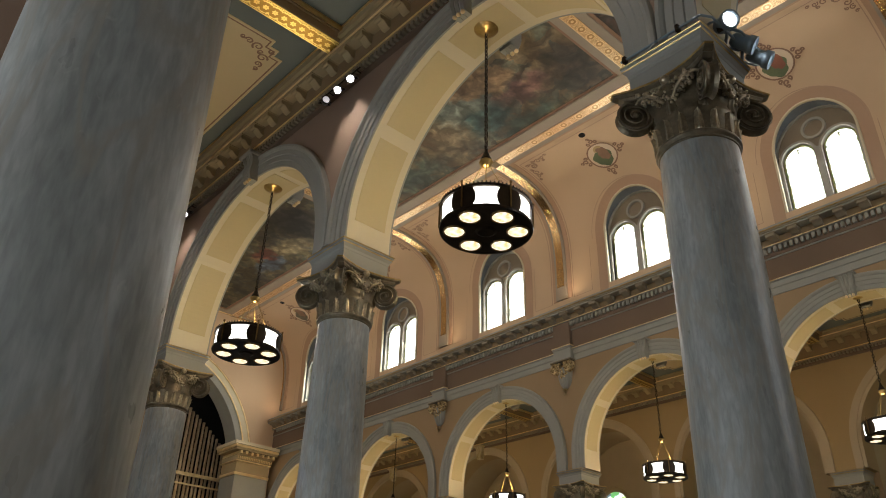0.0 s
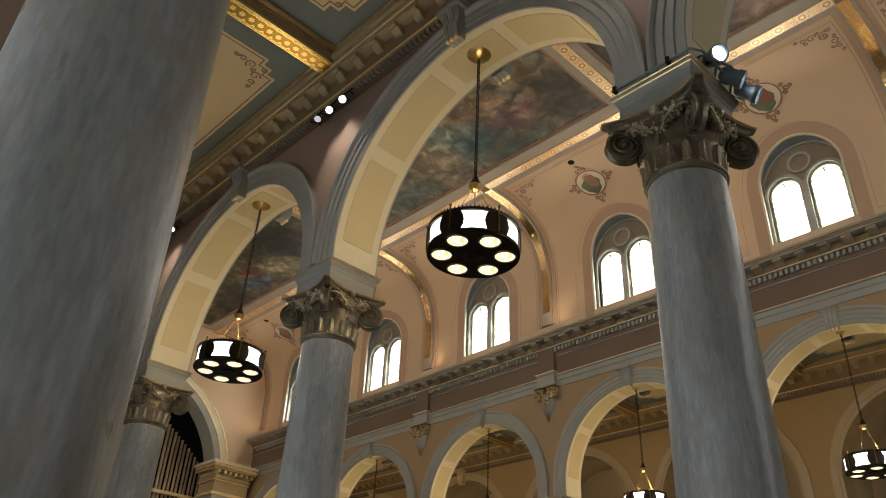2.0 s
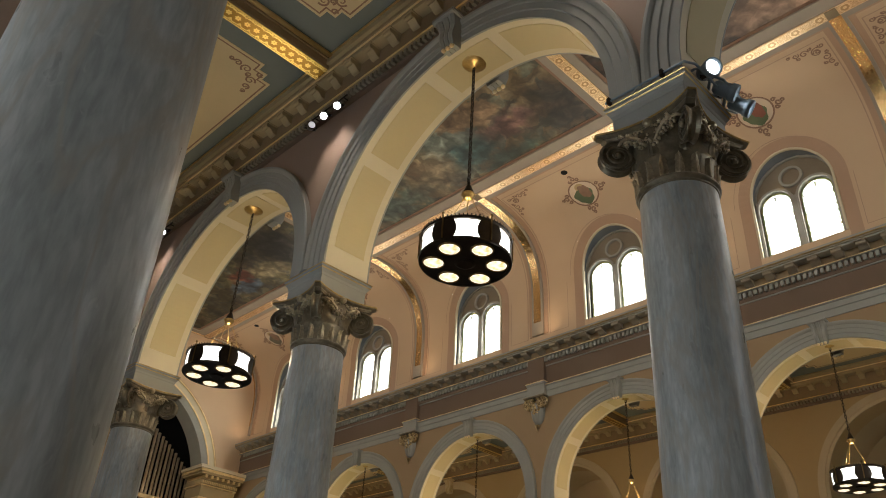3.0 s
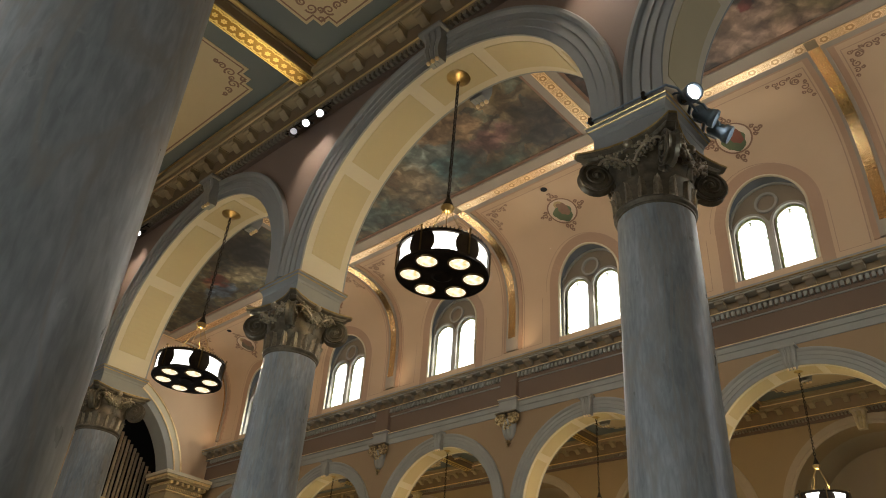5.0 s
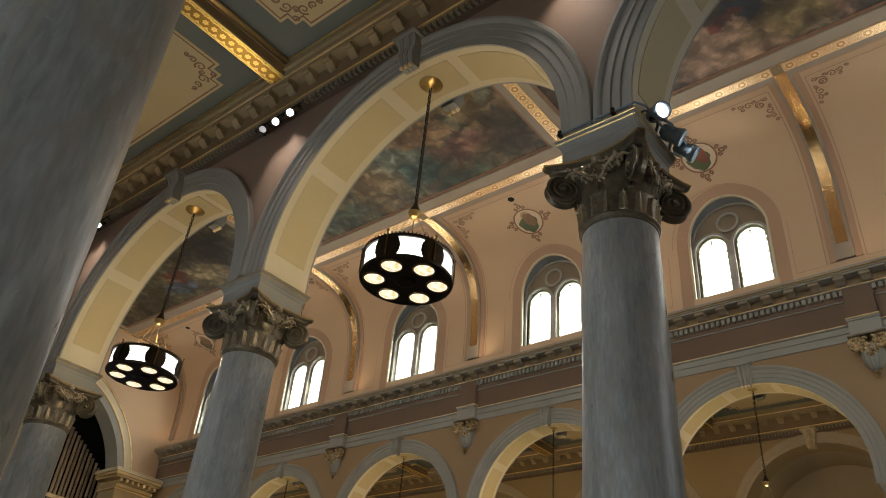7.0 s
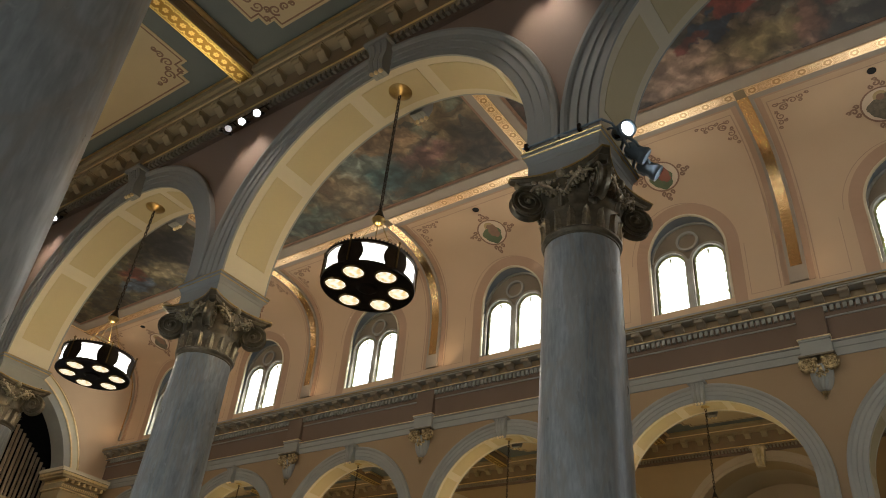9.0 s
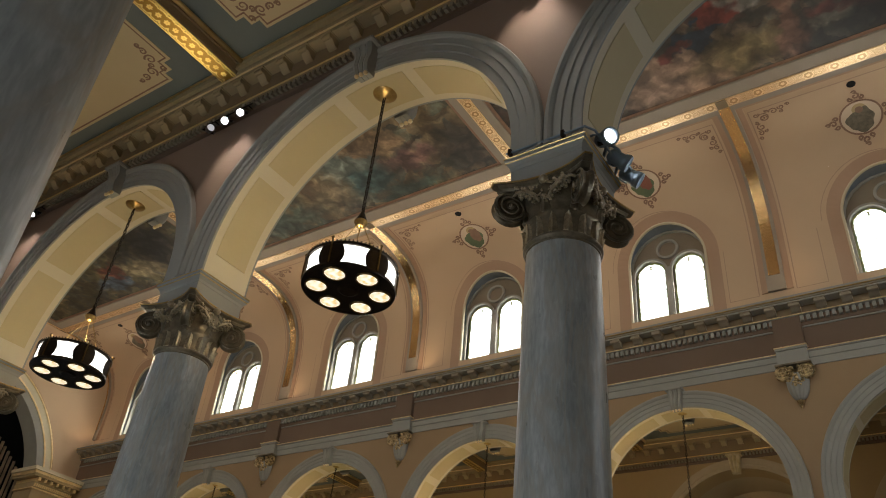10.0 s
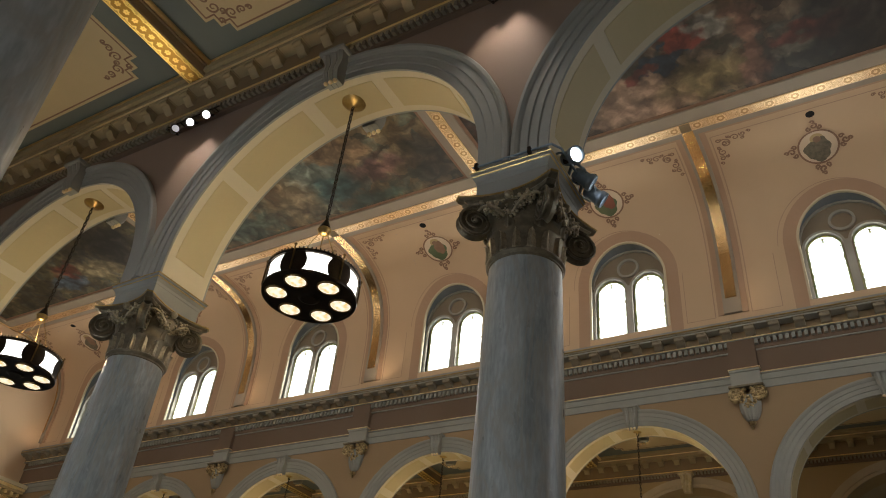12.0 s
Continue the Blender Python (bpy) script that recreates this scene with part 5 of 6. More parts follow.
# ---- aisle ceilings ----
def aisle(x0, x1, name, label, full):
    top = thing(name, label, "ceiling", kind="structure")
    part("field", boxed(x0 - 0.5, x1 + 0.5, Y0, Y1, Z_AISLE, Z_AISLE + 0.15), BLUE, top, "blue grey painted ceiling field")
    for k in BAYS:
        bm = bmesh.new()
        a, b, c, d = x0 + 0.55, x1 - 0.40, k - 2.18, k + 2.18
        q = 0.36
        outline = [(a + q, c), (b - q, c), (b - q, c + q * 0.5), (b - q * 0.5, c + q * 0.5), (b - q * 0.5, c + q), (b, c + q), (b, d - q), (b - q * 0.5, d - q), (b - q * 0.5, d - q * 0.5), (b - q, d - q * 0.5), (b - q, d),
                   (a + q, d), (a + q, d - q * 0.5), (a + q * 0.5, d - q * 0.5), (a + q * 0.5, d - q), (a, d - q), (a, c + q), (a + q * 0.5, c + q), (a + q * 0.5, c + q * 0.5), (a + q, c + q * 0.5)]
        slab(bm, [(outline, Z_AISLE - 0.012), (outline, Z_AISLE + 0.01)])
        part("panel", bm, BUFF, top, "buff panel with stepped corners")
        bm = bmesh.new()
        n = len(outline)
        cx, cy = (a + b) / 2, k
        ring = []
        for x, y in outline:
            ring.append([bm.verts.new((x + (0.05 if x < cx else -0.05), y + (0.05 if y < cy else -0.05), Z_AISLE - 0.016)), bm.verts.new((x + (0.08 if x < cx else -0.08), y + (0.08 if y < cy else -0.08), Z_AISLE - 0.016))])
        for i in range(n):
            p, r = ring[i], ring[(i + 1) % n]
            bm.faces.new((p[0], r[0], r[1], p[1]))
        part("panel_line", bm, STENCIL, top, "brown painted line")
        if full:
            bm = bmesh.new()
            for sx in (-1, 1):
                for sy in (-1, 1):
                    ox, oy = (b - 0.44 if sx > 0 else a + 0.44), (d - 0.44 if sy > 0 else c + 0.44)
                    for dx, dy, r, st in ((0.14, -0.12, 0.125, 0), (-0.12, 0.14, 0.125, 2), (0.17, -0.36, 0.09, 1), (-0.36, 0.17, 0.09, 3), (0.2, 0.2, 0.07, 0), (0.2, -0.53, 0.06, 2), (-0.53, 0.2, 0.06, 0), (0.02, 0.02, 0.07, 1)):
                        pts = spiral(ox + sx * dx * 0.8, oy + sy * dy * 0.8, r * 0.85, 1.35, st, sx * sy * (1 if dx > dy else -1), 22)
                        prev = None
                        for i, (px, py) in enumerate(pts):
                            e = pts[min(i + 1, len(pts) - 1)]
                            f = pts[max(i - 1, 0)]
                            tx, ty = e[0] - f[0], e[1] - f[1]
                            g = math.hypot(tx, ty) or 1
                            w = 0.017 * (1.2 - 0.6 * i / 22)
                            cur = (bm.verts.new((px - ty / g * w, py + tx / g * w, Z_AISLE - 0.017)), bm.verts.new((px + ty / g * w, py - tx / g * w, Z_AISLE - 0.017)))
                            if prev:
                                bm.faces.new((prev[0], cur[0], cur[1], prev[1]))
                            prev = cur
            part("scroll_ornament", bm, STENCIL, top, "brown stencilled corner scrolls")
    for k in PIERS:
        part("beam", boxed(x0, x1, k - 0.20, k + 0.20, Z_AISLE - 0.26, Z_AISLE - 0.003, 0.01), OCHRE_DARK, top, "brown painted ceiling beam")
        part("beam_gilding", boxed(x0, x1, k - 0.175, k + 0.175, Z_AISLE - 0.275, Z_AISLE - 0.255), GOLDBEAM, top, "stamped gold leaf beam face")
        for s in (-1, 1):
            part("beam_bead", tube(bmesh.new(), [(x0, k + s * 0.30, Z_AISLE - 0.06), (x1, k + s * 0.30, Z_AISLE - 0.06)], 0.045, 12), BURNISHED, top, "gilt bead", smooth=True)
            part("beam_step", boxed(x0, x1, min(k + s * 0.20, k + s * 0.25), max(k + s * 0.20, k + s * 0.25), Z_AISLE - 0.09, Z_AISLE - 0.003, 0.008), OCHRE_DARK, top)
    return top


aisle(X_OUT_N + 0.2, XN - 0.75, "ceiling_aisle", "panelled aisle ceiling in blue grey and buff with gilded beams", True)
aisle(XF + HF + 0.30, 24.0 - 0.30, "ceiling_far_aisle", "panelled far aisle ceiling in blue grey and buff with gilded beams", False)

# ---- outer arcades, walls behind them, end walls ----
outer = thing("wall_outer_far", "tan plastered outer wall with blind round arches", "wall", kind="structure")
for k in BAYS:
    part("wall_bay", arch_wall(bmesh.new(), 24.0, 24.8, k, 11.9, 2.38, 8.16), OCHRE_WALL, outer)
    prof = [(2.379, 24.02), (2.379, 23.985), (2.47, 23.985), (2.48, 23.96), (2.69, 23.955), (2.70, 23.98), (2.71, 24.02)]
    part("archivolt", arc_sweep(bmesh.new(), prof, k, zc=8.16), TAN_LIGHT, outer, "buff moulded archivolt")
    bm = keystone(k, 24.0, -1, 10.46)
    part("keystone", bm, CREAM_GILT, outer, "cream and gilt scroll keystone")
    bm = bmesh.new()
    pts = arc_points(k, 2.38, zc=8.16, zfoot=0.0)
    vs = [bm.verts.new((26.2, y, z)) for y, z in pts]
    bm.faces.new(vs)
    ws = [bm.verts.new((24.79, y, z)) for y, z in pts]
    for i in range(len(pts) - 1):
        bm.faces.new((vs[i], vs[i + 1], ws[i + 1], ws[i]))
    part("niche", bm, NICHE, outer, "shaded plaster chapel recess")
    part("pier_back", boxed(24.75, 26.4, k + 2.39, k + 3.61, 0.0, 7.6), TAN, outer)
for k in BAYS[1:]:
    # round window in each chapel
    th = thing("window_chapel", "round stained glass window with moulded frame", "window", "chapel windows", "structure", at=(26.18, k + 0.75, 8.0))
    bm = lathe(bmesh.new(), [(0.62, 0.0), (0.78, 0.0), (0.80, 0.05), (0.74, 0.09), (0.66, 0.07), (0.62, 0.02)], 40)
    bmesh.ops.rotate(bm, verts=bm.verts, cent=(0, 0, 0), matrix=Matrix.Rotation(-math.pi / 2, 3, "Y"))
    part("frame", bm, OCHRE, th, "ochre moulded ring", smooth=True)
    bm = bmesh.new()
    bmesh.ops.create_circle(bm, cap_ends=True, radius=0.63, segments=40)
    bmesh.ops.rotate(bm, verts=bm.verts, cent=(0, 0, 0), matrix=Matrix.Rotation(-math.pi / 2, 3, "Y"))
    bmesh.ops.translate(bm, verts=bm.verts, vec=(-0.02, 0, 0))
    part("pane", bm, STAINED, th, "green and white stained glass")
tagged(part("wall_far_outside", boxed(26.4, 26.6, -11, 35, -0.2, 13), NICHE), "plaster outer wall", "wall", kind="structure")
nearwall = thing("wall_outer_near", "plastered outer arcade wall of the near aisle", "wall", kind="structure")
for k in BAYS:
    part("wall_bay", arch_wall(bmesh.new(), X_OUT_N - 0.47, X_OUT_N + 0.47, k, 11.9), AISLE_WALL, nearwall)
tagged(part("wall_near_outside", boxed(-3.2, -3.0, -11, 35, -0.2, 13), TAN), "plaster outer wall", "wall", kind="structure")
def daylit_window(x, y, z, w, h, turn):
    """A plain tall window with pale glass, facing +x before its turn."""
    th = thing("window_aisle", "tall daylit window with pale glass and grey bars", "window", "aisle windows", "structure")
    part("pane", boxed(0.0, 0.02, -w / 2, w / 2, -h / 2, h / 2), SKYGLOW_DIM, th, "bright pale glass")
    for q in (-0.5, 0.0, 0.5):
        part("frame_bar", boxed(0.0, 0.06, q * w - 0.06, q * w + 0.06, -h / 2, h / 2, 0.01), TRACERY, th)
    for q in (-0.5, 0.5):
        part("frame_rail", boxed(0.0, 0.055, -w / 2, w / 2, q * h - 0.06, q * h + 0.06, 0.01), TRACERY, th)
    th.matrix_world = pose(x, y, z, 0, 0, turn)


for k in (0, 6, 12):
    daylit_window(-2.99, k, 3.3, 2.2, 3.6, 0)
daylit_window(XC, Y0 + 0.01, 9.0, 5.0, 6.0, 90)
tagged(part("ceiling_near_chapels", boxed(-3.2, X_OUT_N, -11, 35, 11.0, 11.2), TAN), "plaster ceiling of the chapels", "ceiling", kind="structure")
tagged(part("wall_back", boxed(-3.2, 26.6, Y0 - 0.3, Y0, -0.2, 17.8), TAN), "plain plaster back wall", "wall", kind="structure")
for x0, x1, nm in ((-3.2, XN + HN, "wall_end_near"), (XF - HF + 0.02, 26.6, "wall_end_far")):
    tagged(part(nm, boxed(x0, x1, Y1 + 0.02, Y1 + 0.35, -0.2, 13), TAN), "tan plaster end wall", "wall", kind="structure")
for x0, x1, nm in ((18.95, 26.6, "roof_far"), (-3.2, 6.40, "roof_near")):
    tagged(part(nm, boxed(x0, x1, -9.3, 35.4, 12.45, 12.6), TAN), "plain roof over the aisle", "roof", kind="structure")

# ---- organ arch at the end of the nave ----
EA_Z, EA_R, EA_RO = 10.30, 4.38, 5.45
endarch = thing("wall_end_arch", "grey and gilt moulded arch framing the organ loft", "arch", kind="structure")
bm = arch_wall(bmesh.new(), 0, 0.9, 0, 17.7, EA_R, EA_Z, 0.0, 6.5)
for v in bm.verts:
    v.co = Vector((XC + v.co.y, Y1 + v.co.x + 0.02, v.co.z))
part("wall", bm, PEACH, endarch)
for prof, m, nm in (([(EA_R - 0.01, -0.05), (EA_R - 0.01, 0.92), (EA_R + 0.30, 0.92), (EA_R + 0.30, -0.05)], GREY, "inner_order"),
                    ([(EA_R + 0.30, 0.02), (EA_R + 0.30, -0.09), (EA_R + 0.36, -0.10), (EA_R + 0.36, 0.02)], GOLD, "gilt_roll"),
                    ([(EA_R + 0.36, 0.02), (EA_R + 0.36, -0.07), (EA_R + 0.62, -0.07), (EA_R + 0.62, 0.02)], CREAM, "middle_order"),
                    ([(EA_R + 0.62, 0.02), (EA_R + 0.62, -0.12), (EA_R + 0.68, -0.12), (EA_R + 0.68, 0.02)], GOLD, "gilt_roll"),
                    ([(EA_R + 0.68, 0.02), (EA_R + 0.68, -0.14), (EA_RO, -0.16), (EA_RO, 0.02)], PEACH, "outer_order")):
    bm = arc_sweep(bmesh.new(), prof, 0, False, 11.5, 168.5, zc=EA_Z)
    for v in bm.verts:
        v.co = Vector((XC + v.co.y, Y1 + v.co.x + 0.02, v.co.z))
    part(nm, bm, m, endarch)
for s in (-1, 1):
    th = thing("pilaster", "grey pilaster with a gilded bracketed entablature beside the organ", "pilaster", "organ arch pilasters")

    def px(a, b, y0, z0, z1, m, nm, lab="", bev=0.01):
        xa, xb = XC + s * a, XC + s * b
        part(nm, boxed(min(xa, xb), max(xa, xb), y0, Y1 + 0.93, z0, z1, bev), m, th, lab)
    px(4.22, 5.9, Y1 - 0.45, 0.0, 9.80, GREY, "shaft")
    px(4.16, 5.95, Y1 - 0.50, 9.80, 9.92, GOLD, "gilt_fillet", "gilt moulding")
    px(4.22, 5.9, Y1 - 0.46, 9.92, 10.40, OCHRE, "frieze")
    px(4.14, 5.95, Y1 - 0.55, 10.40, 10.46, GOLD, "gilt_fillet", "gilt moulding")
    px(4.18, 5.9, Y1 - 0.52, 10.46, 10.70, OCHRE, "dentil_band")
    px(3.95, 6.1, Y1 - 0.80, 10.84, 10.94, OCHRE, "corona")
    px(3.88, 6.1, Y1 - 0.88, 10.94, 11.05, GOLD, "cornice_top", "gilt cornice edge")
    px(3.80, 6.1, Y1 - 0.95, 11.05, 11.20, CREAM, "cornice_cap")
    for i in range(7):
        a = 4.2 + i * 0.28
        px(a, a + 0.12, Y1 - 0.74, 10.70, 10.84, GOLD, "bracket", "gilt bracket")
    for i in range(20):
        a = 4.2 + i * 0.09
        px(a, a + 0.05, Y1 - 0.58, 10.50, 10.62, GOLD, "dentil", "", 0.0)

organ = thing("organ", "pipe organ with tall pewter pipes in a dark recess", "pipe organ")
# back, sides and top carry the recess's deep shade as black colour
part("case_back", boxed(7.0, 18.2, 36.2, 36.4, 6.0, 17.0), BLACK, organ, "recess back coloured black for its unlit depth")
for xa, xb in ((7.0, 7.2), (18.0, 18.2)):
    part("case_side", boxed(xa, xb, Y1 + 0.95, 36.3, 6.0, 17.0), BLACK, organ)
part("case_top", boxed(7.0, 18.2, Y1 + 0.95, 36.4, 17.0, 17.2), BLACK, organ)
part("case_floor", boxed(7.0, 18.2, Y1 + 0.1, 36.4, 5.8, 6.0), WOOD, organ)
part("rail", boxed(7.4, 17.7, 34.32, 34.40, 9.75, 9.90, 0.01), GOLD, organ, "gilt pipe rail")
part("rail", boxed(7.4, 17.7, 34.32, 34.40, 9.35, 9.42, 0.01), GOLD, organ, "gilt pipe rail")
for i in range(27):
    d = 0.10 + 0.197 * i
    r = 0.080 - 0.0010 * i
    top_z = 14.1 - 0.075 * i - 0.0022 * i * i
    for s in (-1, 1):
        bm = lathe(bmesh.new(), [(r * 0.35, 6.0), (r, 7.0), (r, top_z), (r * 0.82, top_z), (r * 0.82, top_z - 0.3)], 14, (XC + s * d, 34.52 + 0.05 * (i % 2), 0))
        part("pipe", bm, PIPE, organ, "pewter organ pipe", smooth=True)


# ---- chandeliers ----
def chandelier_unit():
    th = thing("chandelier", "black iron drum chandelier with lit opal panels on a chain", "chandelier", "drum chandeliers")
    bm = lathe(bmesh.new(), [(0.001, -0.10), (0.03, -0.10), (0.05, -0.085), (0.10, -0.07), (0.16, -0.045), (0.19, -0.02), (0.20, 0.0), (0.18, 0.0)], 32)
    part("canopy", bm, BRASS, th, "brass ceiling canopy", smooth=True)
    bm = bmesh.new()
    n = 30
    zt, zb = -0.10, -2.30
    step = (zt - zb) / n
    for i in range(n):
        z = zt - step * (i + 0.5)
        pts = []
        for j in range(13):
            a = 2 * math.pi * j / 12
            u, w = 0.022 * math.cos(a), step * 0.68 * math.sin(a)
            pts.append((u, 0, z + w) if i % 2 else (0, u, z + w))
        tube(bm, pts, 0.009, 5)
    part("chain", bm, IRON, th, "dark iron chain")
    bm = lathe(bmesh.new(), [(0.012, -2.26), (0.022, -2.30), (0.075, -2.43), (0.08, -2.45), (0.0, -2.45)], 16)
    part("cone", bm, IRON, th)
    bm = lathe(bmesh.new(), [(0.05, -2.44), (0.09, -2.46), (0.095, -2.49), (0.06, -2.51), (0.075, -2.53), (0.03, -2.56), (0.001, -2.56)], 16)
    part("hub", bm, BRASS, th, "brass hub", smooth=True)
    rod = None
    for q in range(4):
        a = math.pi / 4 + q * math.pi / 2
        m = pose(0, 0, 0, 0, 0, math.degrees(a))
        if rod is None:
            bm = bmesh.new()
            tube(bm, [(0.05, 0, -2.52), (0.09, 0.004, -2.62), (0.20, -0.004, -2.85), (0.34, 0, -3.23)], 0.005, 6)
            tube(bm, [(0.34, 0, -3.23), (0.56, 0, -3.23)], 0.010, 6)
            rod = part("rod", bm, BRASS, th, "brass hanging rod")
            rod.matrix_local = m
        else:
            again(rod, th, m)
    R, z0, z1 = 0.575, -3.55, -3.22

    def curved(a0, a1, za, zb, r, t, waist=0.0, n=10, k=8):
        bm = bmesh.new()
        for rr in (r, r + t):
            grid = []
            for i in range(k + 1):
                z = za + (zb - za) * i / k
                w = 1 - waist * math.sin(math.pi * i / k)
                m = (a0 + a1) / 2
                grid.append([bm.verts.new((rr * math.cos(m + (a - m) * w), rr * math.sin(m + (a - m) * w), z)) for a in [a0 + (a1 - a0) * j / n for j in range(n + 1)]])
            for p, q in zip(grid, grid[1:]):
                for j in range(n):
                    bm.faces.new((p[j], p[j + 1], q[j + 1], q[j]))
        return bm
    base = radians(225)
    pn = sp = ln = None
    for q in range(6):
        m = pose(0, 0, 0, 0, 0, 60 * q)
        if pn is None:
            pn = part("panel", curved(base - 0.40, base + 0.40, z0 + 0.02, z1 - 0.02, R - 0.015, 0.01), PANEL, th, "lit white opal panel", smooth=True)
            sp = part("strap", curved(base + math.pi / 6 - 0.30, base + math.pi / 6 + 0.30, z0, z1, R + 0.004, 0.012, -0.0), IRON, th, "black iron plate")
            for i, v in enumerate(sp.data.vertices):
                a = math.atan2(v.co.y, v.co.x) % (2 * math.pi)
                t = (v.co.z - z0) / (z1 - z0)
                c = base + math.pi / 6
                w = 0.62 + 0.38 * math.sin(math.pi * t) ** 0.8
                r = math.hypot(v.co.x, v.co.y)
                na = c + (a - c) * w
                v.co.x, v.co.y = r * math.cos(na), r * math.sin(na)
        else:
            again(pn, th, m)
            again(sp, th, m)
    bar = None
    for q in range(6):
        a = base + math.pi / 6 + q * math.pi / 3
        m = pose((R + 0.03) * math.cos(a), (R + 0.03) * math.sin(a), 0, 0, 0, math.degrees(a))
        if bar is None:
            bm = boxed(-0.010, 0.010, -0.011, 0.011, z0 + 0.03, z1 + 0.05, 0.006)
            bmesh.ops.create_uvsphere(bm, u_segments=8, v_segments=6, radius=0.022, matrix=Matrix.Translation((0, 0, z1 + 0.065)))
            bar = part("upright", bm, BRASS_DARK, th, "brass upright bar")
            bar.matrix_local = m
        else:
            again(bar, th, m)
    for za, zb, nm in ((z1 - 0.03, z1 + 0.012, "top_rim"), (z0 - 0.012, z0 + 0.03, "bottom_rim")):
        bm = lathe(bmesh.new(), [(R - 0.02, za), (R + 0.025, za), (R + 0.03, (za + zb) / 2), (R + 0.025, zb), (R - 0.02, zb), (R - 0.02, za)], 60)
        part(nm, bm, IRON, th)
    bm = bmesh.new()
    for q in range(72):
        a = 2 * math.pi * q / 72
        tube(bm, [((R + 0.012) * math.cos(a), (R + 0.012) * math.sin(a), z1 + 0.005), ((R + 0.02) * math.cos(a), (R + 0.02) * math.sin(a), z1 + 0.038)], [0.012, 0.008], 5)
    part("cresting", bm, IRON, th, "row of small iron points")["kind"] = "stuff"
    bm = lathe(bmesh.new(), [(0.001, z0 - 0.03), (0.10, z0 - 0.03), (0.14, z0 - 0.012), (R, z0 - 0.006), (R, z0 + 0.01), (0.001, z0 + 0.01)], 60)
    bot = part("bottom_plate", bm, IRON, th, "black iron bottom plate")
    for q in range(6):
        a = base + math.pi / 6 + q * math.pi / 3
        c = (0.405 * math.cos(a), 0.405 * math.sin(a), z0 - 0.012)
        if ln is None:
            bm = lathe(bmesh.new(), [(0.001, -0.022), (0.07, -0.020), (0.122, -0.010), (0.132, 0.0)], 24)
            ln = part("lens", bm, BULB, bot, "lit warm glass lens", smooth=True)
            ln.location = c
            bm = lathe(bmesh.new(), [(0.130, 0.006), (0.130, -0.014), (0.140, -0.02), (0.150, -0.012), (0.152, 0.006)], 24)
            rim = part("lens_rim", bm, BRASS_DARK, bot, "dark brass rim", smooth=True)
            rim.location = c
        else:
            again(ln, bot, Matrix.Translation(c))
            again(rim, bot, Matrix.Translation(c))
    return th


ch = chandelier_unit()
ch.location = (XN, BAYS[2], ZA + RA + 0.01)
for k in BAYS[3:]:
    copy_thing(ch, Matrix.Translation((XN, k, ZA + RA + 0.01)))
for i, k in enumerate(BAYS[2:]):
    copy_thing(ch, pose(XF, k, ZAF + RAF + 0.05, 0, 0, 17 * i + 12))


# ---- spotlights ----
def spot_unit(name, label, body, group, g=1.0, lens=None):
    """A lamp head on a yoke; g: its girth."""
    th = thing(name, label, "spotlight", group)
    bm = lathe(bmesh.new(), [(0.001, 0.16), (0.04, 0.155), (0.06, 0.12), (0.062, -0.02), (0.072, -0.03), (0.074, -0.10), (0.064, -0.10), (0.060, -0.05)], 24)
    bm.transform(Matrix.Diagonal((g, g, 1.0, 1.0)))
    head = part("head", bm, body, th, smooth=True)
    bm = lathe(bmesh.new(), [(0.001, -0.075), (0.03, -0.072), (0.06, -0.06)], 24)
    bm.transform(Matrix.Diagonal((g, g, 1.0, 1.0)))
    part("lens", bm, lens or SPOTLENS, head, "pale unlit lens with a faint added glow" if lens else "bright lit lens", smooth=True)
    bm = bmesh.new()
    tube(bm, [(0.07, 0, 0.02), (0.10, 0, 0.06), (0.10, 0, 0.20)], 0.012, 8)
    tube(bm, [(-0.07, 0, 0.02), (-0.10, 0, 0.06), (-0.10, 0, 0.20)], 0.012, 8)
    box(bm, -0.11, 0.11, -0.02, 0.02, 0.19, 0.22, 0.005)
    bm.transform(Matrix.Diagonal((g, 1.0, 1.0, 1.0)))
    part("yoke", bm, body, th, "yoke bracket")
    return th


def aimed(eye, target):
    """A pose whose -z looks at the target."""
    return look(eye, target)


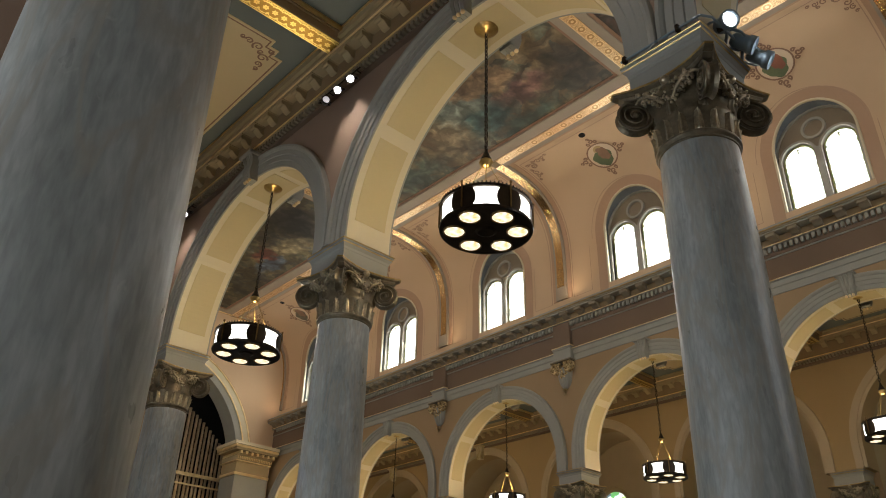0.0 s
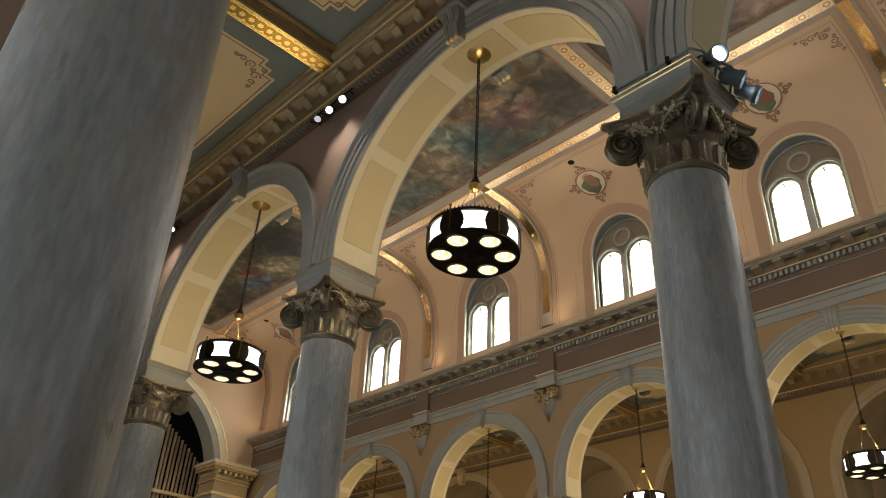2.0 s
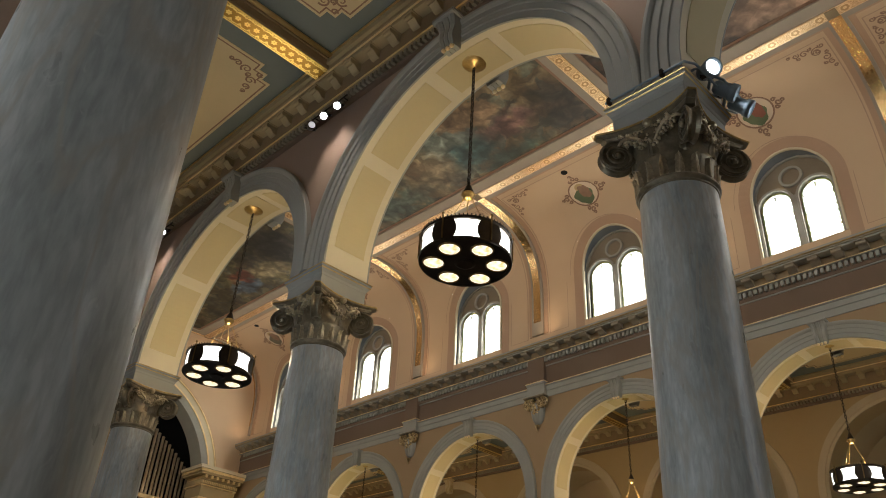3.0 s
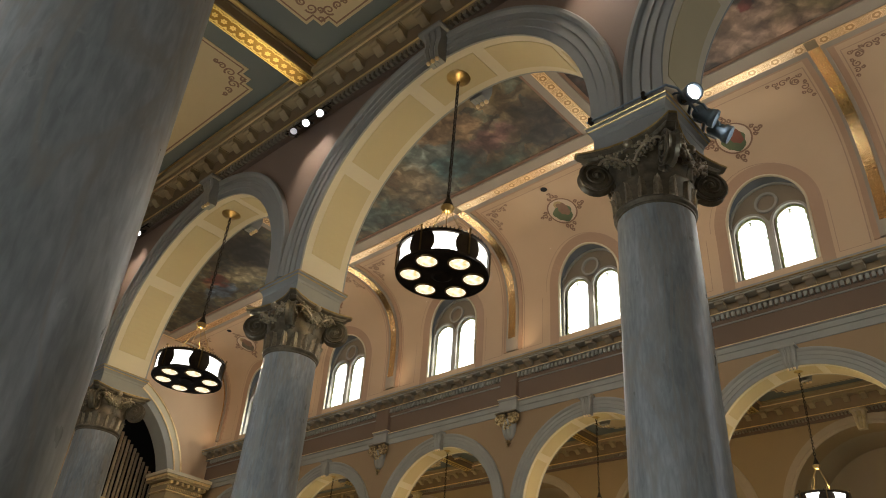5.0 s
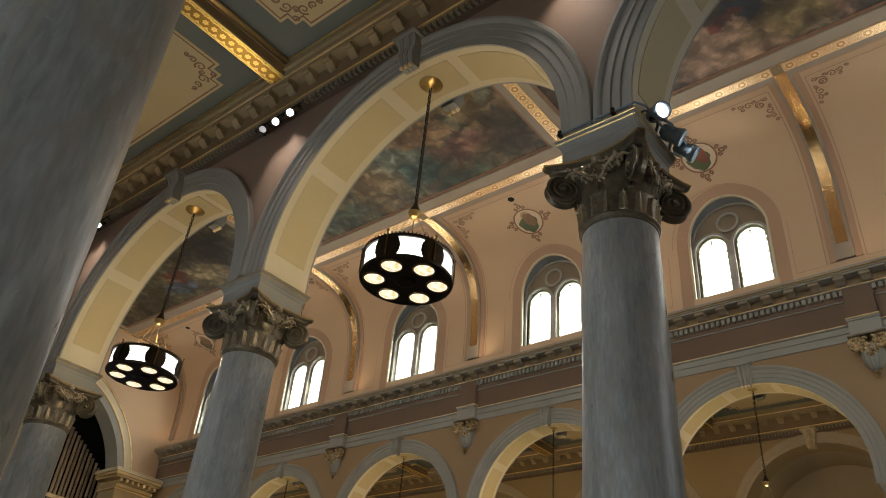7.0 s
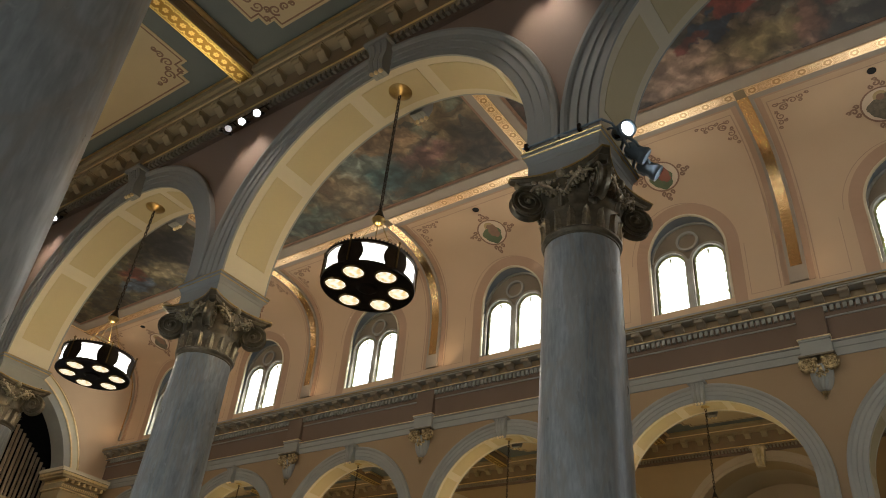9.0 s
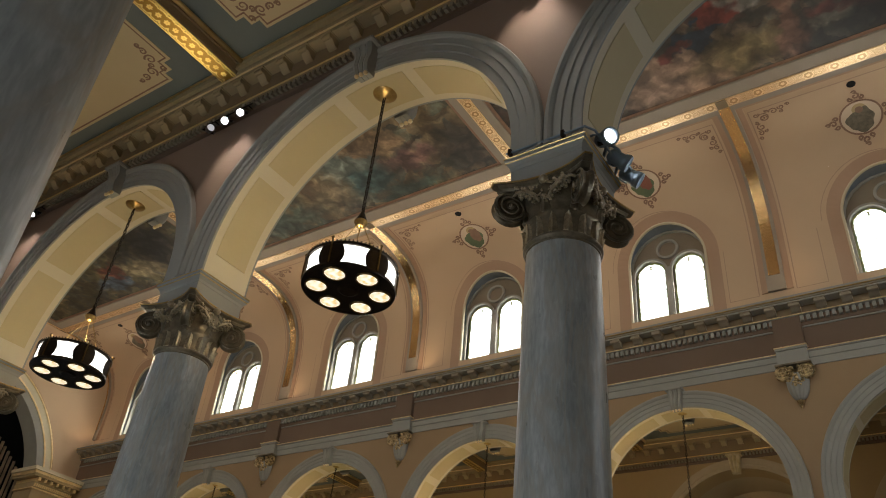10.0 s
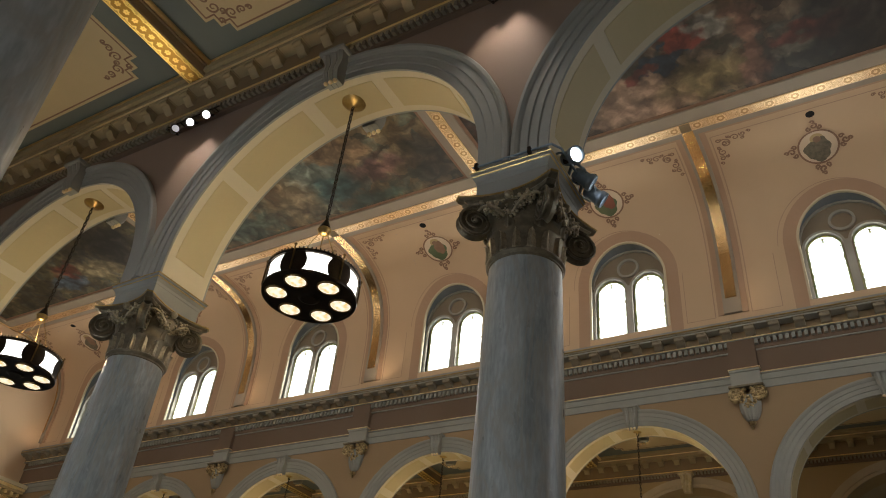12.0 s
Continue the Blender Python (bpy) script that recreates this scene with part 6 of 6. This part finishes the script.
sp = spot_unit("spotlight", "black cylinder spotlight with a lit lens on the spandrel", IRON, "spandrel spotlights")
sp.matrix_world = aimed((5.38, 8.52, 10.48), (0.9, 3.2, 3.2))
copy_thing(sp, aimed((5.38, 8.88, 10.46), (0.7, 3.4, 3.2)))
off = spot_unit("spotlight", "black cylinder spotlight with a dull lens on the spandrel", IRON, "spandrel spotlights", lens=DULLLENS)
off.matrix_world = aimed((5.38, 9.24, 10.44), (2.0, 2.0, 7.0))
for k in (3, 15, 21):
    copy_thing(sp, aimed((5.38, k - 0.48, 10.48), (1.0, k - 6.5, 3.2)))
    copy_thing(sp, aimed((5.38, k - 0.12, 10.46), (0.7, k - 6.5, 3.2)))
    copy_thing(off, aimed((5.38, k + 0.24, 10.44), (2.0, k - 7, 7.0)))
for k in (3, 9, 15, 21):
    bar = thing("lighting_bar", "thin black bar carrying spotlights on the spandrel wall", "lighting bar", "lighting bars")
    bm = bmesh.new()
    tube(bm, [(5.46, k - 0.6, 10.70), (5.46, k + 0.4, 10.70)], 0.015, 8)
    part("tube", bm, IRON, bar)
    for y in (-0.5, 0.3):
        bm = bmesh.new()
        tube(bm, [(5.46, k + y, 10.70), (5.57, k + y, 10.70)], 0.012, 6)
        part("arm", bm, IRON, bar)
    lamp("spandrel_spot", "SPOT", look((5.05, k + (0.15 if k == 3 else -0.15), 10.66), (5.62, k + (0.22 if k == 3 else -0.30), 9.5)), SPAN_W, (1.0, 0.86, 0.74), cone=62, blend=1.0, radius=0.06)

fl = spot_unit("spotlight", "blue grey spotlight clamped beside an impost block", STEEL, "impost spotlights", 1.35)
fl.matrix_world = aimed((5.90, 2.40, 7.62), (2.5, -3.0, 5.0))
copy_thing(fl, aimed((6.24, 2.38, 7.55), (9.0, -1.5, 4.5)))
copy_thing(fl, aimed((6.52, 2.36, 7.51), (9.0, -1.5, 4.5)))
rail = thing("lighting_rail", "dark conduit rail lying on the impost block", "lighting rail")
bm = bmesh.new()
tube(bm, [(5.55, 3.45, 7.54), (5.55, 2.60, 7.54), (5.56, 2.50, 7.55), (5.69, 2.44, 7.57), (6.64, 2.44, 7.57)], 0.014, 8)
part("tube", bm, STEEL, rail)
for y in (3.40, 2.75):
    part("clip", boxed(5.52, 5.58, y - 0.02, y + 0.02, ZS - 0.004, 7.58, 0.004), IRON, rail)
for x in (5.90, 6.24, 6.52):
    part("clip", boxed(x - 0.02, x + 0.02, 2.36, 2.50, 7.55, 7.64, 0.004), IRON, rail)
